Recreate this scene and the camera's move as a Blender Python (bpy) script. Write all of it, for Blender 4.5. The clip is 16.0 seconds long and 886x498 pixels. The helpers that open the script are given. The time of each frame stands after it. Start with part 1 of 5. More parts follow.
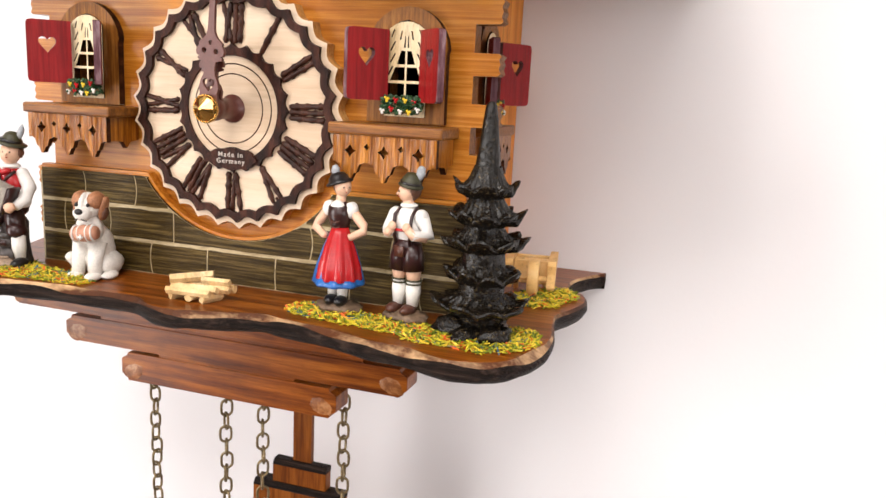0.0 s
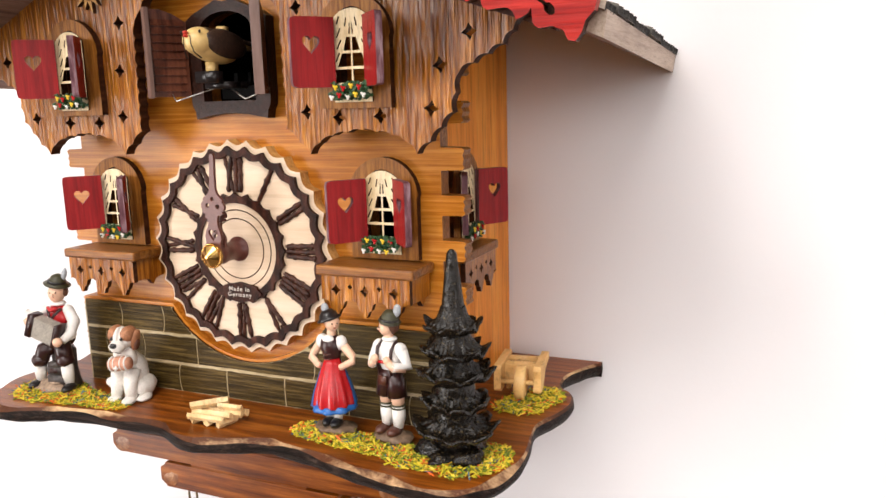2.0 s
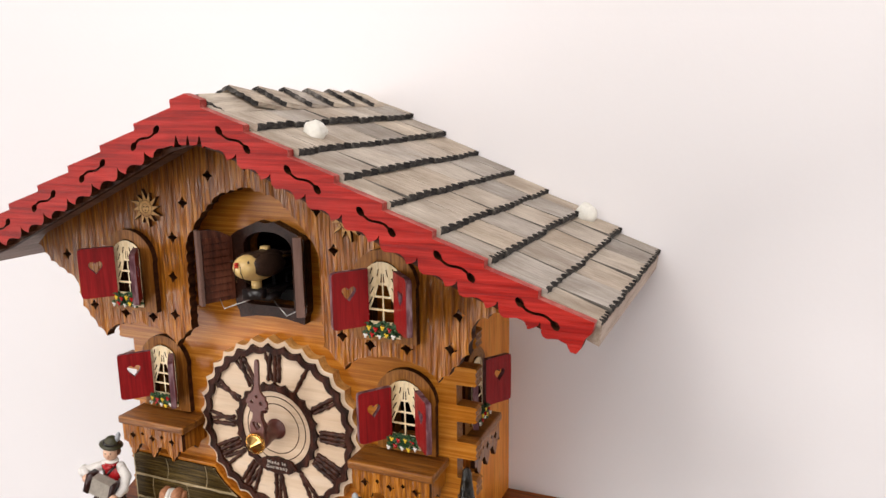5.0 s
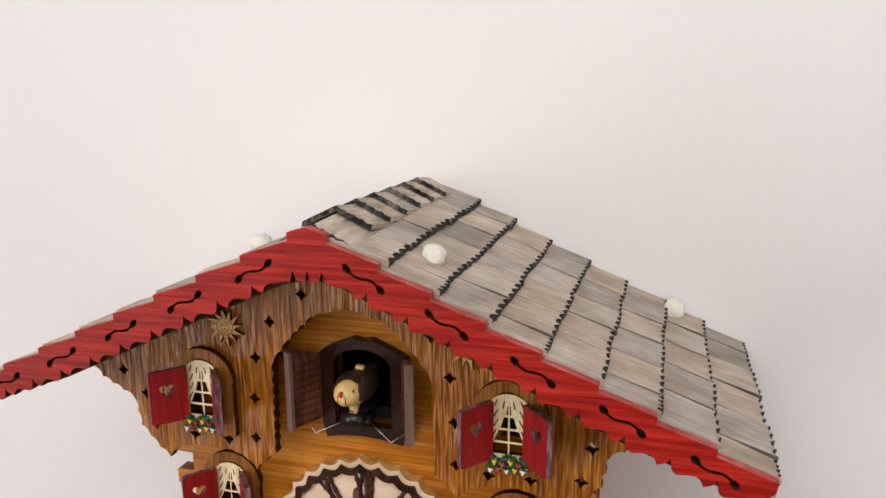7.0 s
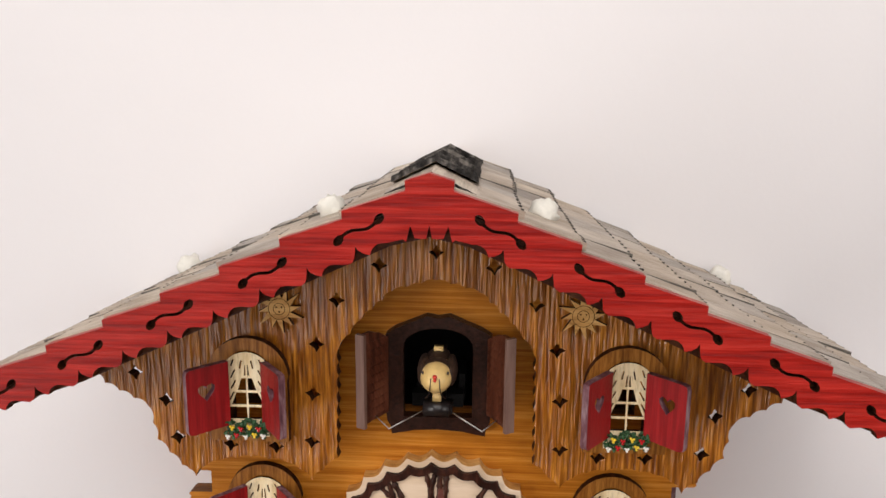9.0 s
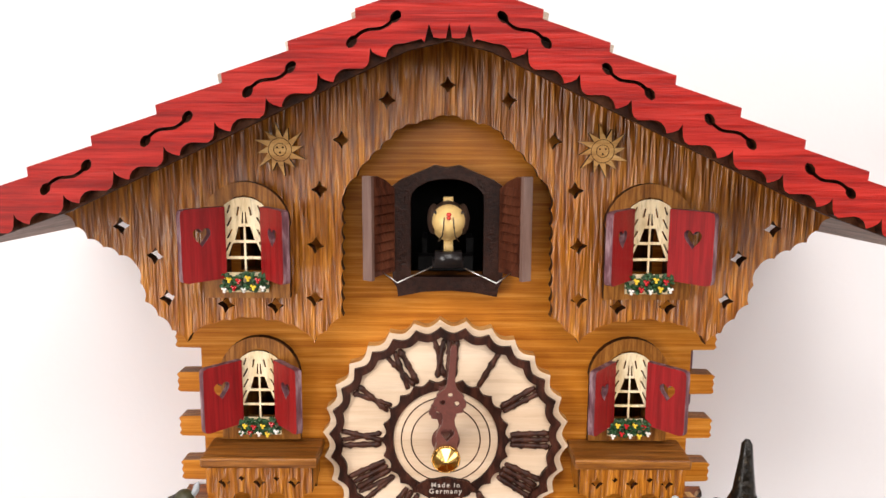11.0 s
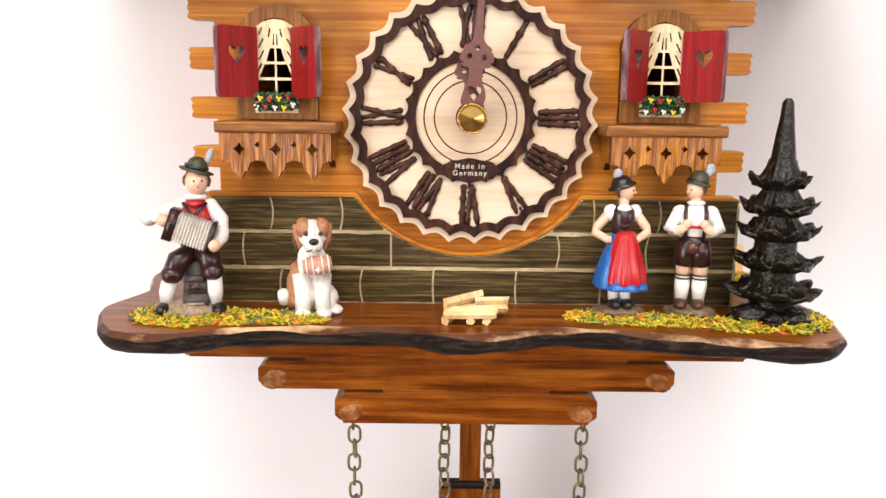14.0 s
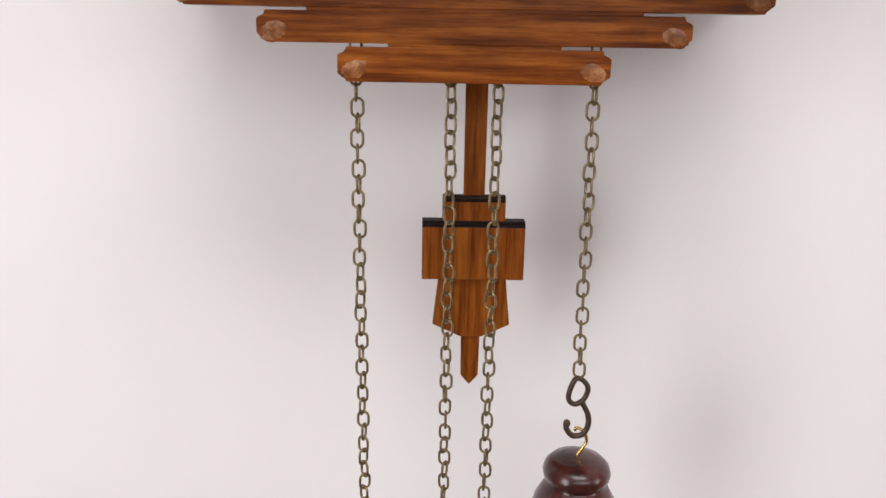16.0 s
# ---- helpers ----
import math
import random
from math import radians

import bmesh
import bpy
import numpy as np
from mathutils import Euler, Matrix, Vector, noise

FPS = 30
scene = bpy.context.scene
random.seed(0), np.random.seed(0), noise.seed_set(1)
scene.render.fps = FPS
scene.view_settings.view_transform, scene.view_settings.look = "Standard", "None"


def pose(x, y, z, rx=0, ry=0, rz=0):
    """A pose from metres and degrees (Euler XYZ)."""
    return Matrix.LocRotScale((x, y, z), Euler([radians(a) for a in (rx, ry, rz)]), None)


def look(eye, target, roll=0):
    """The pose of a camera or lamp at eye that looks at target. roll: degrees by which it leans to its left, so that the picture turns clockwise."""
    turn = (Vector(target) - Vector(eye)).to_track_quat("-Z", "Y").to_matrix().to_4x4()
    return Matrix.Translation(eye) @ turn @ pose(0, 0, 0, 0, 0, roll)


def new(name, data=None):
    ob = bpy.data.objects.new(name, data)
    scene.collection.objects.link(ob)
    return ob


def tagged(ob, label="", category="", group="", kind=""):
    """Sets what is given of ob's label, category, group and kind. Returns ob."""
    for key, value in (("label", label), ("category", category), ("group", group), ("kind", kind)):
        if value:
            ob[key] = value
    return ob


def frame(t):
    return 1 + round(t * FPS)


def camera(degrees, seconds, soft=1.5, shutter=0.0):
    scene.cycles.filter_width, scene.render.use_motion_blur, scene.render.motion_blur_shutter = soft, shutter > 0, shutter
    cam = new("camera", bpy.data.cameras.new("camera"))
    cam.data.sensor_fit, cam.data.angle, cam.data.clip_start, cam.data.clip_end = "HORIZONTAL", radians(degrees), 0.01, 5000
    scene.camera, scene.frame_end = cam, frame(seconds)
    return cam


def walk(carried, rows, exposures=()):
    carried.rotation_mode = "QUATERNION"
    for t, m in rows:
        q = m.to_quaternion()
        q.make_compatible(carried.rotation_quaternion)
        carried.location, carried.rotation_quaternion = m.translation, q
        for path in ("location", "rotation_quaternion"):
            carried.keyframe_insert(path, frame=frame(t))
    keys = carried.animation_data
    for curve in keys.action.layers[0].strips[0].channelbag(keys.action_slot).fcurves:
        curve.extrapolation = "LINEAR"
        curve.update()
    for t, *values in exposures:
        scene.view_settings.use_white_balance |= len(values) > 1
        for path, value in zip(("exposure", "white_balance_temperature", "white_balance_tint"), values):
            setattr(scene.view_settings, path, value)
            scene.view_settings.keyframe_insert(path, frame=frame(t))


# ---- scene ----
cam = camera(59.09, 16.0)
PATH = [
    (0, 0.19342, -0.30065, 0.10716, 78.792, -2.867, 18.640),
    (0.5, 0.20455, -0.30160, 0.11804, 78.527, -1.925, 20.544),
    (1, 0.21565, -0.29884, 0.12754, 79.292, 0.767, 21.586),
    (1.5, 0.22559, -0.29980, 0.13876, 80.157, 2.025, 22.261),
    (2, 0.23964, -0.30650, 0.16105, 79.692, 1.535, 23.568),
    (2.5, 0.24584, -0.31828, 0.17946, 79.565, 1.169, 23.392),
    (3, 0.25444, -0.32920, 0.19943, 78.856, 0.408, 23.474),
    (3.5, 0.25978, -0.33466, 0.22340, 77.809, 0.206, 23.608),
    (4, 0.25697, -0.33958, 0.24194, 77.872, 0.783, 23.246),
    (4.2, 0.25635, -0.34130, 0.24969, 77.923, 1.060, 23.367),
    (6.5, 0.16828, -0.33988, 0.33620, 77.091, 0.162, 18.072),
    (7, 0.13828, -0.33973, 0.34333, 76.502, 0.389, 15.974),
    (7.5, 0.10337, -0.33723, 0.34026, 76.429, 0.063, 13.093),
    (8, 0.06723, -0.33336, 0.33300, 76.808, -0.245, 9.296),
    (8.2, 0.05574, -0.33111, 0.33117, 76.927, -0.281, 7.886),
    (10.3, -0.00488, -0.31876, 0.25006, 80.889, -0.546, -0.083),
    (10.5, -0.00370, -0.31979, 0.24336, 81.042, -0.401, -0.039),
    (11, -0.00190, -0.32133, 0.22911, 80.833, -0.294, -0.013),
    (11.5, 0.00137, -0.32289, 0.21398, 79.857, -0.345, 0.464),
    (12, 0.00177, -0.32017, 0.18841, 79.841, -0.280, 0.485),
    (12.5, -0.00132, -0.31833, 0.16566, 79.654, -0.107, 0.329),
    (13, -0.00306, -0.32410, 0.14630, 79.514, -0.177, 0.132),
    (13.5, -0.00336, -0.32955, 0.12425, 79.815, -0.145, 0.495),
    (14, -0.01183, -0.32801, 0.10326, 79.234, -0.636, -0.118),
    (14.5, -0.01406, -0.32653, 0.07988, 78.170, -0.557, -0.402),
    (15, -0.01066, -0.33358, 0.03840, 79.601, -0.575, 0.336),
    (15.5, -0.01587, -0.33457, 0.00097, 79.250, -0.838, -0.635),
    (16, -0.01709, -0.34030, -0.01362, 74.756, -0.992, -0.720),
]
EXPOSURES = [(0.0, 0.0, 6500, 10), (3.4, 0.03, 6500, 10), (4.2, -0.16, 6500, 10), (6.3, -0.78, 6500, 10), (8.2, -0.78, 6500, 10), (10.3, -0.34, 6500, 10), (11.0, -0.11, 6500, 10), (11.5, 0.0, 6500, 10), (12.5, 0.15, 6500, 10), (13.5, 0.12, 6500, 10), (14.2, 0.05, 6500, 10), (15.0, -0.18, 6500, 10), (15.5, -0.34, 6450, 10), (16.0, -0.50, 6350, 10)]
walk(cam, [(t, pose(x, y, z, rx, ry, rz)) for t, x, y, z, rx, ry, rz in PATH], exposures=EXPOSURES)

# ---- light: a tall window on the room's left side, a lamp panel in the ceiling, an added front fill, sky outside ----
WALL_Y = 0.112
FLOOR_Z, CEIL_Z = -1.45, 1.15
ROOM_L, ROOM_R, ROOM_BACK = -1.7, 2.3, -3.2
world = bpy.data.worlds.new("sky")
scene.world = world
world.use_nodes = True
wt = world.node_tree
sky = wt.nodes.new("ShaderNodeTexSky")
sky.sky_type = "NISHITA"
sky.sun_disc = False
sky.sun_elevation, sky.sun_rotation = radians(40), radians(-100)
wt.nodes["Background"].inputs["Strength"].default_value = 0.1
wt.links.new(sky.outputs[0], wt.nodes["Background"].inputs["Color"])


def area(name, m, sx, sy, power, color):
    lamp = bpy.data.lights.new(name, "AREA")
    lamp.shape, lamp.size, lamp.size_y = "RECTANGLE", sx, sy
    lamp.energy, lamp.color = power, color
    ob = new(name, lamp)
    ob.matrix_basis = m
    return ob


area("window_daylight", look((ROOM_L + 0.03, -1.70, -0.05), (ROOM_L + 1.0, -1.02, 0.0)), 0.7, 1.9, 46, (1.0, 0.96, 0.935))
area("east_window_daylight", look((ROOM_R - 0.03, -1.25, 0.20), (ROOM_R - 1.0, -0.85, 0.2)), 0.8, 1.2, 15, (1.0, 0.95, 0.93))
# Added fill from behind the viewpoint to soften shadows; no window is known there.
area("back_fill_light", look((0.6, ROOM_BACK + 0.03, 0.78), (0.3, 0.0, 0.1)), 3.0, 0.62, 38, (1.0, 0.955, 0.93))
area("ceiling_panel_light", look((0.1, -1.0, CEIL_Z - 0.04), (0.1, -0.95, 0)), 1.1, 0.7, 22, (1.0, 0.95, 0.91))

# ---- materials ----
def material(name):
    m = bpy.data.materials.new(name)
    m.use_nodes = True
    nt = m.node_tree
    return m, nt, nt.nodes["Principled BSDF"]


def link(nt, a, b):
    nt.links.new(a, b)


def node(nt, kind, **values):
    n = nt.nodes.new(kind)
    for k, v in values.items():
        n.inputs[k].default_value = v
    return n


def ramp(nt, fac, stops):
    r = nt.nodes.new("ShaderNodeValToRGB")
    e = r.color_ramp.elements
    while len(e) < len(stops):
        e.new(0.5)
    for el, (p, c) in zip(e, stops):
        el.position, el.color = p, (*c, 1)
    nt.links.new(fac, r.inputs[0])
    return r.outputs[0]


def mixed(nt, fac, a, b, mode="MIX"):
    n = nt.nodes.new("ShaderNodeMix")
    n.data_type, n.blend_type = "RGBA", mode
    for sock, v in ((n.inputs[0], fac), (n.inputs[6], a), (n.inputs[7], b)):
        if isinstance(v, (int, float)):
            sock.default_value = v
        elif isinstance(v, tuple):
            sock.default_value = (*v, 1)
        else:
            nt.links.new(v, sock)
    return n.outputs[2]


def coords(nt, scale, per_object=False):
    tc = nt.nodes.new("ShaderNodeTexCoord")
    mp = nt.nodes.new("ShaderNodeMapping")
    mp.inputs["Scale"].default_value = scale
    nt.links.new(tc.outputs["Object"], mp.inputs["Vector"])
    if per_object:
        oi = nt.nodes.new("ShaderNodeObjectInfo")
        mul = nt.nodes.new("ShaderNodeMath")
        mul.operation = "MULTIPLY"
        mul.inputs[1].default_value = 37.0
        nt.links.new(oi.outputs["Random"], mul.inputs[0])
        nt.links.new(mul.outputs[0], mp.inputs["Location"])
    return mp.outputs[0]


def wood(name, dark, mid, light, axis="X", fine=900.0, stretch=0.05, rough=0.4, bump=0.25, coat=0.0, blotch=0.25, grooves=0.0, vary=0.0, spec=0.28, fibre=0.7, groove_tone=0.7, coat_rough=0.28):
    """Stained timber: fibres along one axis, broad figure, and a lacquered or raw surface."""
    m, nt, bs = material(name)
    sc = [fine, fine, fine]
    sc["XYZ".index(axis)] = fine * stretch
    v = coords(nt, sc, vary > 0)
    n1 = node(nt, "ShaderNodeTexNoise", Scale=0.35, Detail=9.0, Roughness=0.68, Distortion=0.15)
    n2 = node(nt, "ShaderNodeTexNoise", Scale=1.6, Detail=5.0, Roughness=0.75)
    link(nt, v, n1.inputs["Vector"]), link(nt, v, n2.inputs["Vector"])
    col = ramp(nt, n1.outputs[0], [(0.37, dark), (0.5, mid), (0.62, light)])
    fib = ramp(nt, n2.outputs[0], [(0.36, (0.55, 0.50, 0.46)), (0.50, (1, 1, 1))])
    col = mixed(nt, fibre, col, fib, "MULTIPLY")
    big = node(nt, "ShaderNodeTexNoise", Scale=45.0, Detail=3.0)
    link(nt, coords(nt, (1, 1, 1), vary > 0), big.inputs["Vector"])
    bl = ramp(nt, big.outputs[0], [(0.3, (0.6, 0.55, 0.5)), (0.65, (1, 1, 1))])
    col = mixed(nt, blotch, col, bl, "MULTIPLY")
    if vary:
        oi = nt.nodes.new("ShaderNodeObjectInfo")
        tone = ramp(nt, oi.outputs["Random"], [(0.0, (1 - vary, 1 - vary * 0.97, 1 - vary * 0.88)), (0.25, (0.84, 0.84, 0.86)), (0.5, (1, 0.98, 0.96)), (0.75, (0.94, 0.88, 0.81)), (1.0, (1.12, 1.09, 1.04))])
        col = mixed(nt, 1.0, col, tone, "MULTIPLY")
    link(nt, col, bs.inputs["Base Color"])
    b = node(nt, "ShaderNodeBump", Strength=bump, Distance=0.0006)
    link(nt, n2.outputs[0], b.inputs["Height"])
    if grooves:
        gs = [0.01, 0.01, 0.01]
        across = "XYZ".index("X" if axis == "Z" else "Z")
        gs[across] = 1.0
        gs["XYZ".index(axis)] = 0.09
        gn = node(nt, "ShaderNodeTexNoise", Scale=560.0, Detail=1.6, Roughness=0.5, Distortion=0.2)
        link(nt, coords(nt, gs), gn.inputs["Vector"])
        gb = node(nt, "ShaderNodeBump", Strength=grooves, Distance=0.0022)
        link(nt, gn.outputs[0], gb.inputs["Height"])
        link(nt, gb.outputs[0], b.inputs["Normal"])
        gcol = ramp(nt, gn.outputs[0], [(0.42, (0.34, 0.24, 0.16)), (0.50, (0.95, 0.92, 0.86)), (0.62, (1.25, 1.25, 1.2))])
        link(nt, mixed(nt, groove_tone, col, gcol, "MULTIPLY"), bs.inputs["Base Color"])
    link(nt, b.outputs[0], bs.inputs["Normal"]), link(nt, b.outputs[0], bs.inputs["Coat Normal"])
    bs.inputs["Roughness"].default_value = rough
    bs.inputs["Coat Weight"].default_value = coat
    bs.inputs["Coat Roughness"].default_value = coat_rough
    bs.inputs["Specular IOR Level"].default_value = spec
    return m


def paint(name, c, rough=0.4, spread=0.12, scale=500.0, metal=0.0, bump=0.1, coat=0.0):
    """Painted or moulded surface with slight unevenness at two scales."""
    m, nt, bs = material(name)
    n = node(nt, "ShaderNodeTexNoise", Scale=scale, Detail=4.0, Roughness=0.65)
    big = node(nt, "ShaderNodeTexNoise", Scale=scale * 0.22, Detail=2.0)
    v = coords(nt, (1, 1, 1))
    link(nt, v, n.inputs["Vector"]), link(nt, v, big.inputs["Vector"])
    lo, hi = tuple(x * (1 - spread * 2) for x in c), tuple(min(1, x * (1 + spread)) for x in c)
    col = ramp(nt, n.outputs[0], [(0.3, lo), (0.6, c), (0.8, hi)])
    col = mixed(nt, spread * 1.5, col, ramp(nt, big.outputs[0], [(0.35, (0.55, 0.52, 0.5)), (0.6, (1, 1, 1))]), "MULTIPLY")
    link(nt, col, bs.inputs["Base Color"])
    b = node(nt, "ShaderNodeBump", Strength=bump, Distance=0.0004)
    link(nt, n.outputs[0], b.inputs["Height"]), link(nt, b.outputs[0], bs.inputs["Normal"])
    bs.inputs["Roughness"].default_value, bs.inputs["Metallic"].default_value = rough, metal
    bs.inputs["Coat Weight"].default_value = coat
    return m


HONEY = wood("honey_lacquered_wood", (0.34, 0.100, 0.007), (0.48, 0.166, 0.014), (0.61, 0.250, 0.038), "X", 1600, 0.022, 0.38, 0.12, 0.22, 0.4, spec=0.16, fibre=0.42, coat_rough=0.22)
HONEY_SIDE = wood("honey_side_wood", (0.62, 0.190, 0.020), (0.80, 0.285, 0.040), (0.86, 0.37, 0.065), "Z", 260, 0.06, 0.45, 0.1, 0.04, 0.25, spec=0.12)
OAK = wood("grooved_brown_oak", (0.18, 0.048, 0.003), (0.33, 0.109, 0.008), (0.51, 0.20, 0.025), "Z", 1900, 0.05, 0.34, 0.2, 0.68, 0.45, grooves=1.0, spec=0.2, fibre=0.45, groove_tone=0.48, coat_rough=0.18)
OAK_FLAT = wood("brown_oak", (0.10, 0.028, 0.004), (0.22, 0.075, 0.010), (0.36, 0.145, 0.025), "X", 1600, 0.05, 0.4, 0.3, 0.35, 0.4, spec=0.2, fibre=0.5)
OAK_TRIM = wood("brown_oak_trim", (0.14, 0.045, 0.006), (0.26, 0.095, 0.014), (0.38, 0.16, 0.03), "Z", 1900, 0.07, 0.42, 0.3, 0.15, 0.3, spec=0.15, fibre=0.5)
BURNT = wood("burnt_cut_edge", (0.016, 0.005, 0.002), (0.042, 0.013, 0.005), (0.085, 0.03, 0.012), "Y", 700, 0.2, 0.6, 0.2, spec=0.12)
RED = wood("red_stained_wood", (0.20, 0.005, 0.004), (0.33, 0.010, 0.006), (0.44, 0.024, 0.016), "X", 1300, 0.03, 0.45, 0.3, 0.1, 0.35, grooves=0.22, spec=0.16, fibre=0.4, groove_tone=0.14, coat_rough=0.3)
RED_TOP = wood("pale_red_top_edge", (0.30, 0.03, 0.025), (0.42, 0.07, 0.055), (0.52, 0.15, 0.12), "X", 700, 0.1, 0.5, 0.3, spec=0.2)
RED_SHUTTER = wood("red_shutter_stain", (0.19, 0.005, 0.006), (0.27, 0.007, 0.009), (0.34, 0.012, 0.013), "Z", 1300, 0.05, 0.45, 0.3, 0.08, 0.3, spec=0.2, fibre=0.3)
RED_EDGE = wood("faded_red_edge", (0.07, 0.02, 0.028), (0.15, 0.06, 0.075), (0.30, 0.19, 0.21), "Z", 900, 0.2, 0.6, 0.4)
WALNUT = wood("walnut_stained_wood", (0.105, 0.022, 0.0015), (0.23, 0.057, 0.005), (0.36, 0.110, 0.012), "X", 900, 0.055, 0.28, 0.1, 0.12, 0.75, spec=0.16, fibre=0.5)
WALNUT_UP = wood("walnut_upright_grain", (0.10, 0.023, 0.002), (0.20, 0.053, 0.006), (0.28, 0.088, 0.012), "Z", 900, 0.05, 0.36, 0.1, 0.06, 0.45, spec=0.14, fibre=0.45)
WALNUT_END = wood("pale_carved_end", (0.13, 0.035, 0.006), (0.25, 0.085, 0.021), (0.42, 0.20, 0.085), "Y", 420, 0.4, 0.3, 0.2, 0.25)
CHAR = wood("charred_rim", (0.005, 0.003, 0.002), (0.014, 0.008, 0.006), (0.050, 0.030, 0.022), "X", 1500, 0.05, 0.5, 0.9, spec=0.12)
# Brown rail colour, lifted towards pink to hold part of the front glare.
PALE_EDGE = wood("glare_paled_edge", (0.10, 0.050, 0.038), (0.155, 0.085, 0.066), (0.21, 0.125, 0.10), "Z", 300, 0.1, 0.45, 0.1, 0.2, fibre=0.3)
RAW = wood("raw_chipped_rim", (0.05, 0.014, 0.003), (0.10, 0.03, 0.008), (0.66, 0.42, 0.22), "X", 110, 0.5, 0.5, 0.2)
MAPLE = wood("pale_maple", (0.60, 0.43, 0.29), (0.67, 0.51, 0.36), (0.72, 0.57, 0.43), "X", 260, 0.06, 0.5, 0.05, 0.05, 0.25, fibre=0.25)
PINE = wood("bare_pine_stick", (0.68, 0.44, 0.19), (0.78, 0.55, 0.27), (0.85, 0.66, 0.38), "Z", 160, 0.2, 0.55, 0.08)
WARM_PINE = wood("warm_bare_pine", (0.70, 0.40, 0.14), (0.82, 0.52, 0.20), (0.88, 0.62, 0.30), "Y", 160, 0.2, 0.5, 0.08)
ROOF_UNDER = wood("grey_brown_roof_board", (0.13, 0.078, 0.055), (0.24, 0.15, 0.112), (0.34, 0.23, 0.18), "Y", 700, 0.06, 0.5, 0.2, 0.05, spec=0.2)
PALE_BOARD = wood("pale_weathered_board", (0.34, 0.25, 0.19), (0.48, 0.37, 0.29), (0.58, 0.47, 0.38), "Y", 700, 0.06, 0.55, 0.3, fibre=0.5)
NUMERAL = wood("twig_brown_stain", (0.014, 0.004, 0.002), (0.042, 0.013, 0.007), (0.085, 0.029, 0.016), "Z", 700, 0.3, 0.42, 0.4, 0.08, spec=0.2)
CHOCOLATE = wood("dark_brown_stain", (0.010, 0.003, 0.0015), (0.030, 0.008, 0.004), (0.072, 0.022, 0.012), "Z", 900, 0.3, 0.45, 0.5, 0.04, spec=0.14, fibre=0.4)
SHUTTER_BROWN = wood("brown_door_stain", (0.040, 0.010, 0.005), (0.090, 0.025, 0.012), (0.14, 0.045, 0.023), "Z", 700, 0.15, 0.42, 0.2, 0.08, spec=0.2, fibre=0.25)
UNDERSIDE = wood("brown_roof_board", (0.022, 0.006, 0.002), (0.055, 0.016, 0.006), (0.10, 0.034, 0.013), "Y", 500, 0.06, 0.5, 0.2, spec=0.15)
STONE_WOOD = wood("grey_green_stained_wood", (0.018, 0.010, 0.002), (0.060, 0.037, 0.009), (0.17, 0.115, 0.036), "X", 2300, 0.04, 0.4, 0.5, 0.15, 0.5, spec=0.12)
MORTAR = wood("pale_engraved_joint", (0.30, 0.23, 0.12), (0.48, 0.38, 0.22), (0.60, 0.49, 0.31), "X", 500, 0.3, 0.6, 0.2)
SHINGLE = wood("weathered_grey_shingle", (0.46, 0.41, 0.355), (0.58, 0.52, 0.445), (0.68, 0.62, 0.54), "X", 1500, 0.10, 0.6, 0.6, 0.0, 0.95, vary=0.30, fibre=0.4)
SHINGLE_RIDGE = wood("weathered_grey_ridge_shingle", (0.30, 0.265, 0.23), (0.52, 0.46, 0.39), (0.68, 0.62, 0.53), "Y", 620, 0.11, 0.6, 0.5, 0.0, 0.8, vary=0.30, fibre=0.55)
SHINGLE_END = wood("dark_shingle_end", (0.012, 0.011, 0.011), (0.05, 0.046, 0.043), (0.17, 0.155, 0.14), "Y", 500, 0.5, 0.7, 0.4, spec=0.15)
SHINGLE_SIDE = wood("gap_shaded_shingle_side", (0.05, 0.045, 0.04), (0.11, 0.10, 0.085), (0.20, 0.18, 0.155), "X", 300, 0.2, 0.6, 0.3)
CREAM = wood("cream_veneer", (0.68, 0.50, 0.27), (0.80, 0.64, 0.39), (0.86, 0.73, 0.50), "Z", 400, 0.2, 0.5, 0.05)
SUN_WOOD = wood("ochre_plywood", (0.42, 0.20, 0.055), (0.58, 0.31, 0.09), (0.68, 0.41, 0.15), "X", 500, 0.2, 0.5, 0.15)
HAND_RED = paint("red_brown_plastic", (0.135, 0.042, 0.032), 0.38, 0.12, 700)
GOLD = paint("polished_brass", (0.80, 0.52, 0.16), 0.14, 0.05, 300, 1.0, 0.0)
BRASS_WIRE = paint("brass_wire", (0.72, 0.50, 0.18), 0.25, 0.1, 600, 1.0)
CHAIN = paint("antique_brass", (0.27, 0.20, 0.105), 0.36, 0.25, 900, 0.85, 0.2)
IRON = paint("dark_bronze_hook", (0.085, 0.055, 0.042), 0.45, 0.2, 700, 0.6)
HAMMERED = paint("hammered_dark_brown", (0.034, 0.011, 0.006), 0.34, 0.35, 620, 0.0, 1.0, 0.0)
HAMMERED.node_tree.nodes["Principled BSDF"].inputs["Specular IOR Level"].default_value = 0.2
STEEL = paint("steel_wire", (0.5, 0.48, 0.46), 0.3, 0.05, 600, 1.0)
BLACK = paint("black_plastic", (0.004, 0.0035, 0.0035), 0.7, 0.1, 500)
BLACK.node_tree.nodes["Principled BSDF"].inputs["Specular IOR Level"].default_value = 0.15
# Bare-wood inside boards, with the shade of the closed case put into their colour.
DARK_INSIDE = paint("shade_toned_case_board", (0.012, 0.009, 0.007), 0.8, 0.2, 300)
WEIGHT = wood("dark_cherry_lacquer", (0.022, 0.006, 0.005), (0.048, 0.012, 0.010), (0.085, 0.022, 0.018), "Z", 300, 0.1, 0.2, 0.05, 0.6)
WHITE = paint("white_enamel", (0.76, 0.73, 0.68), 0.42, 0.06, 600)
PEBBLE = paint("white_pebble", (0.84, 0.82, 0.75), 0.6, 0.07, 250, 0, 0.4)
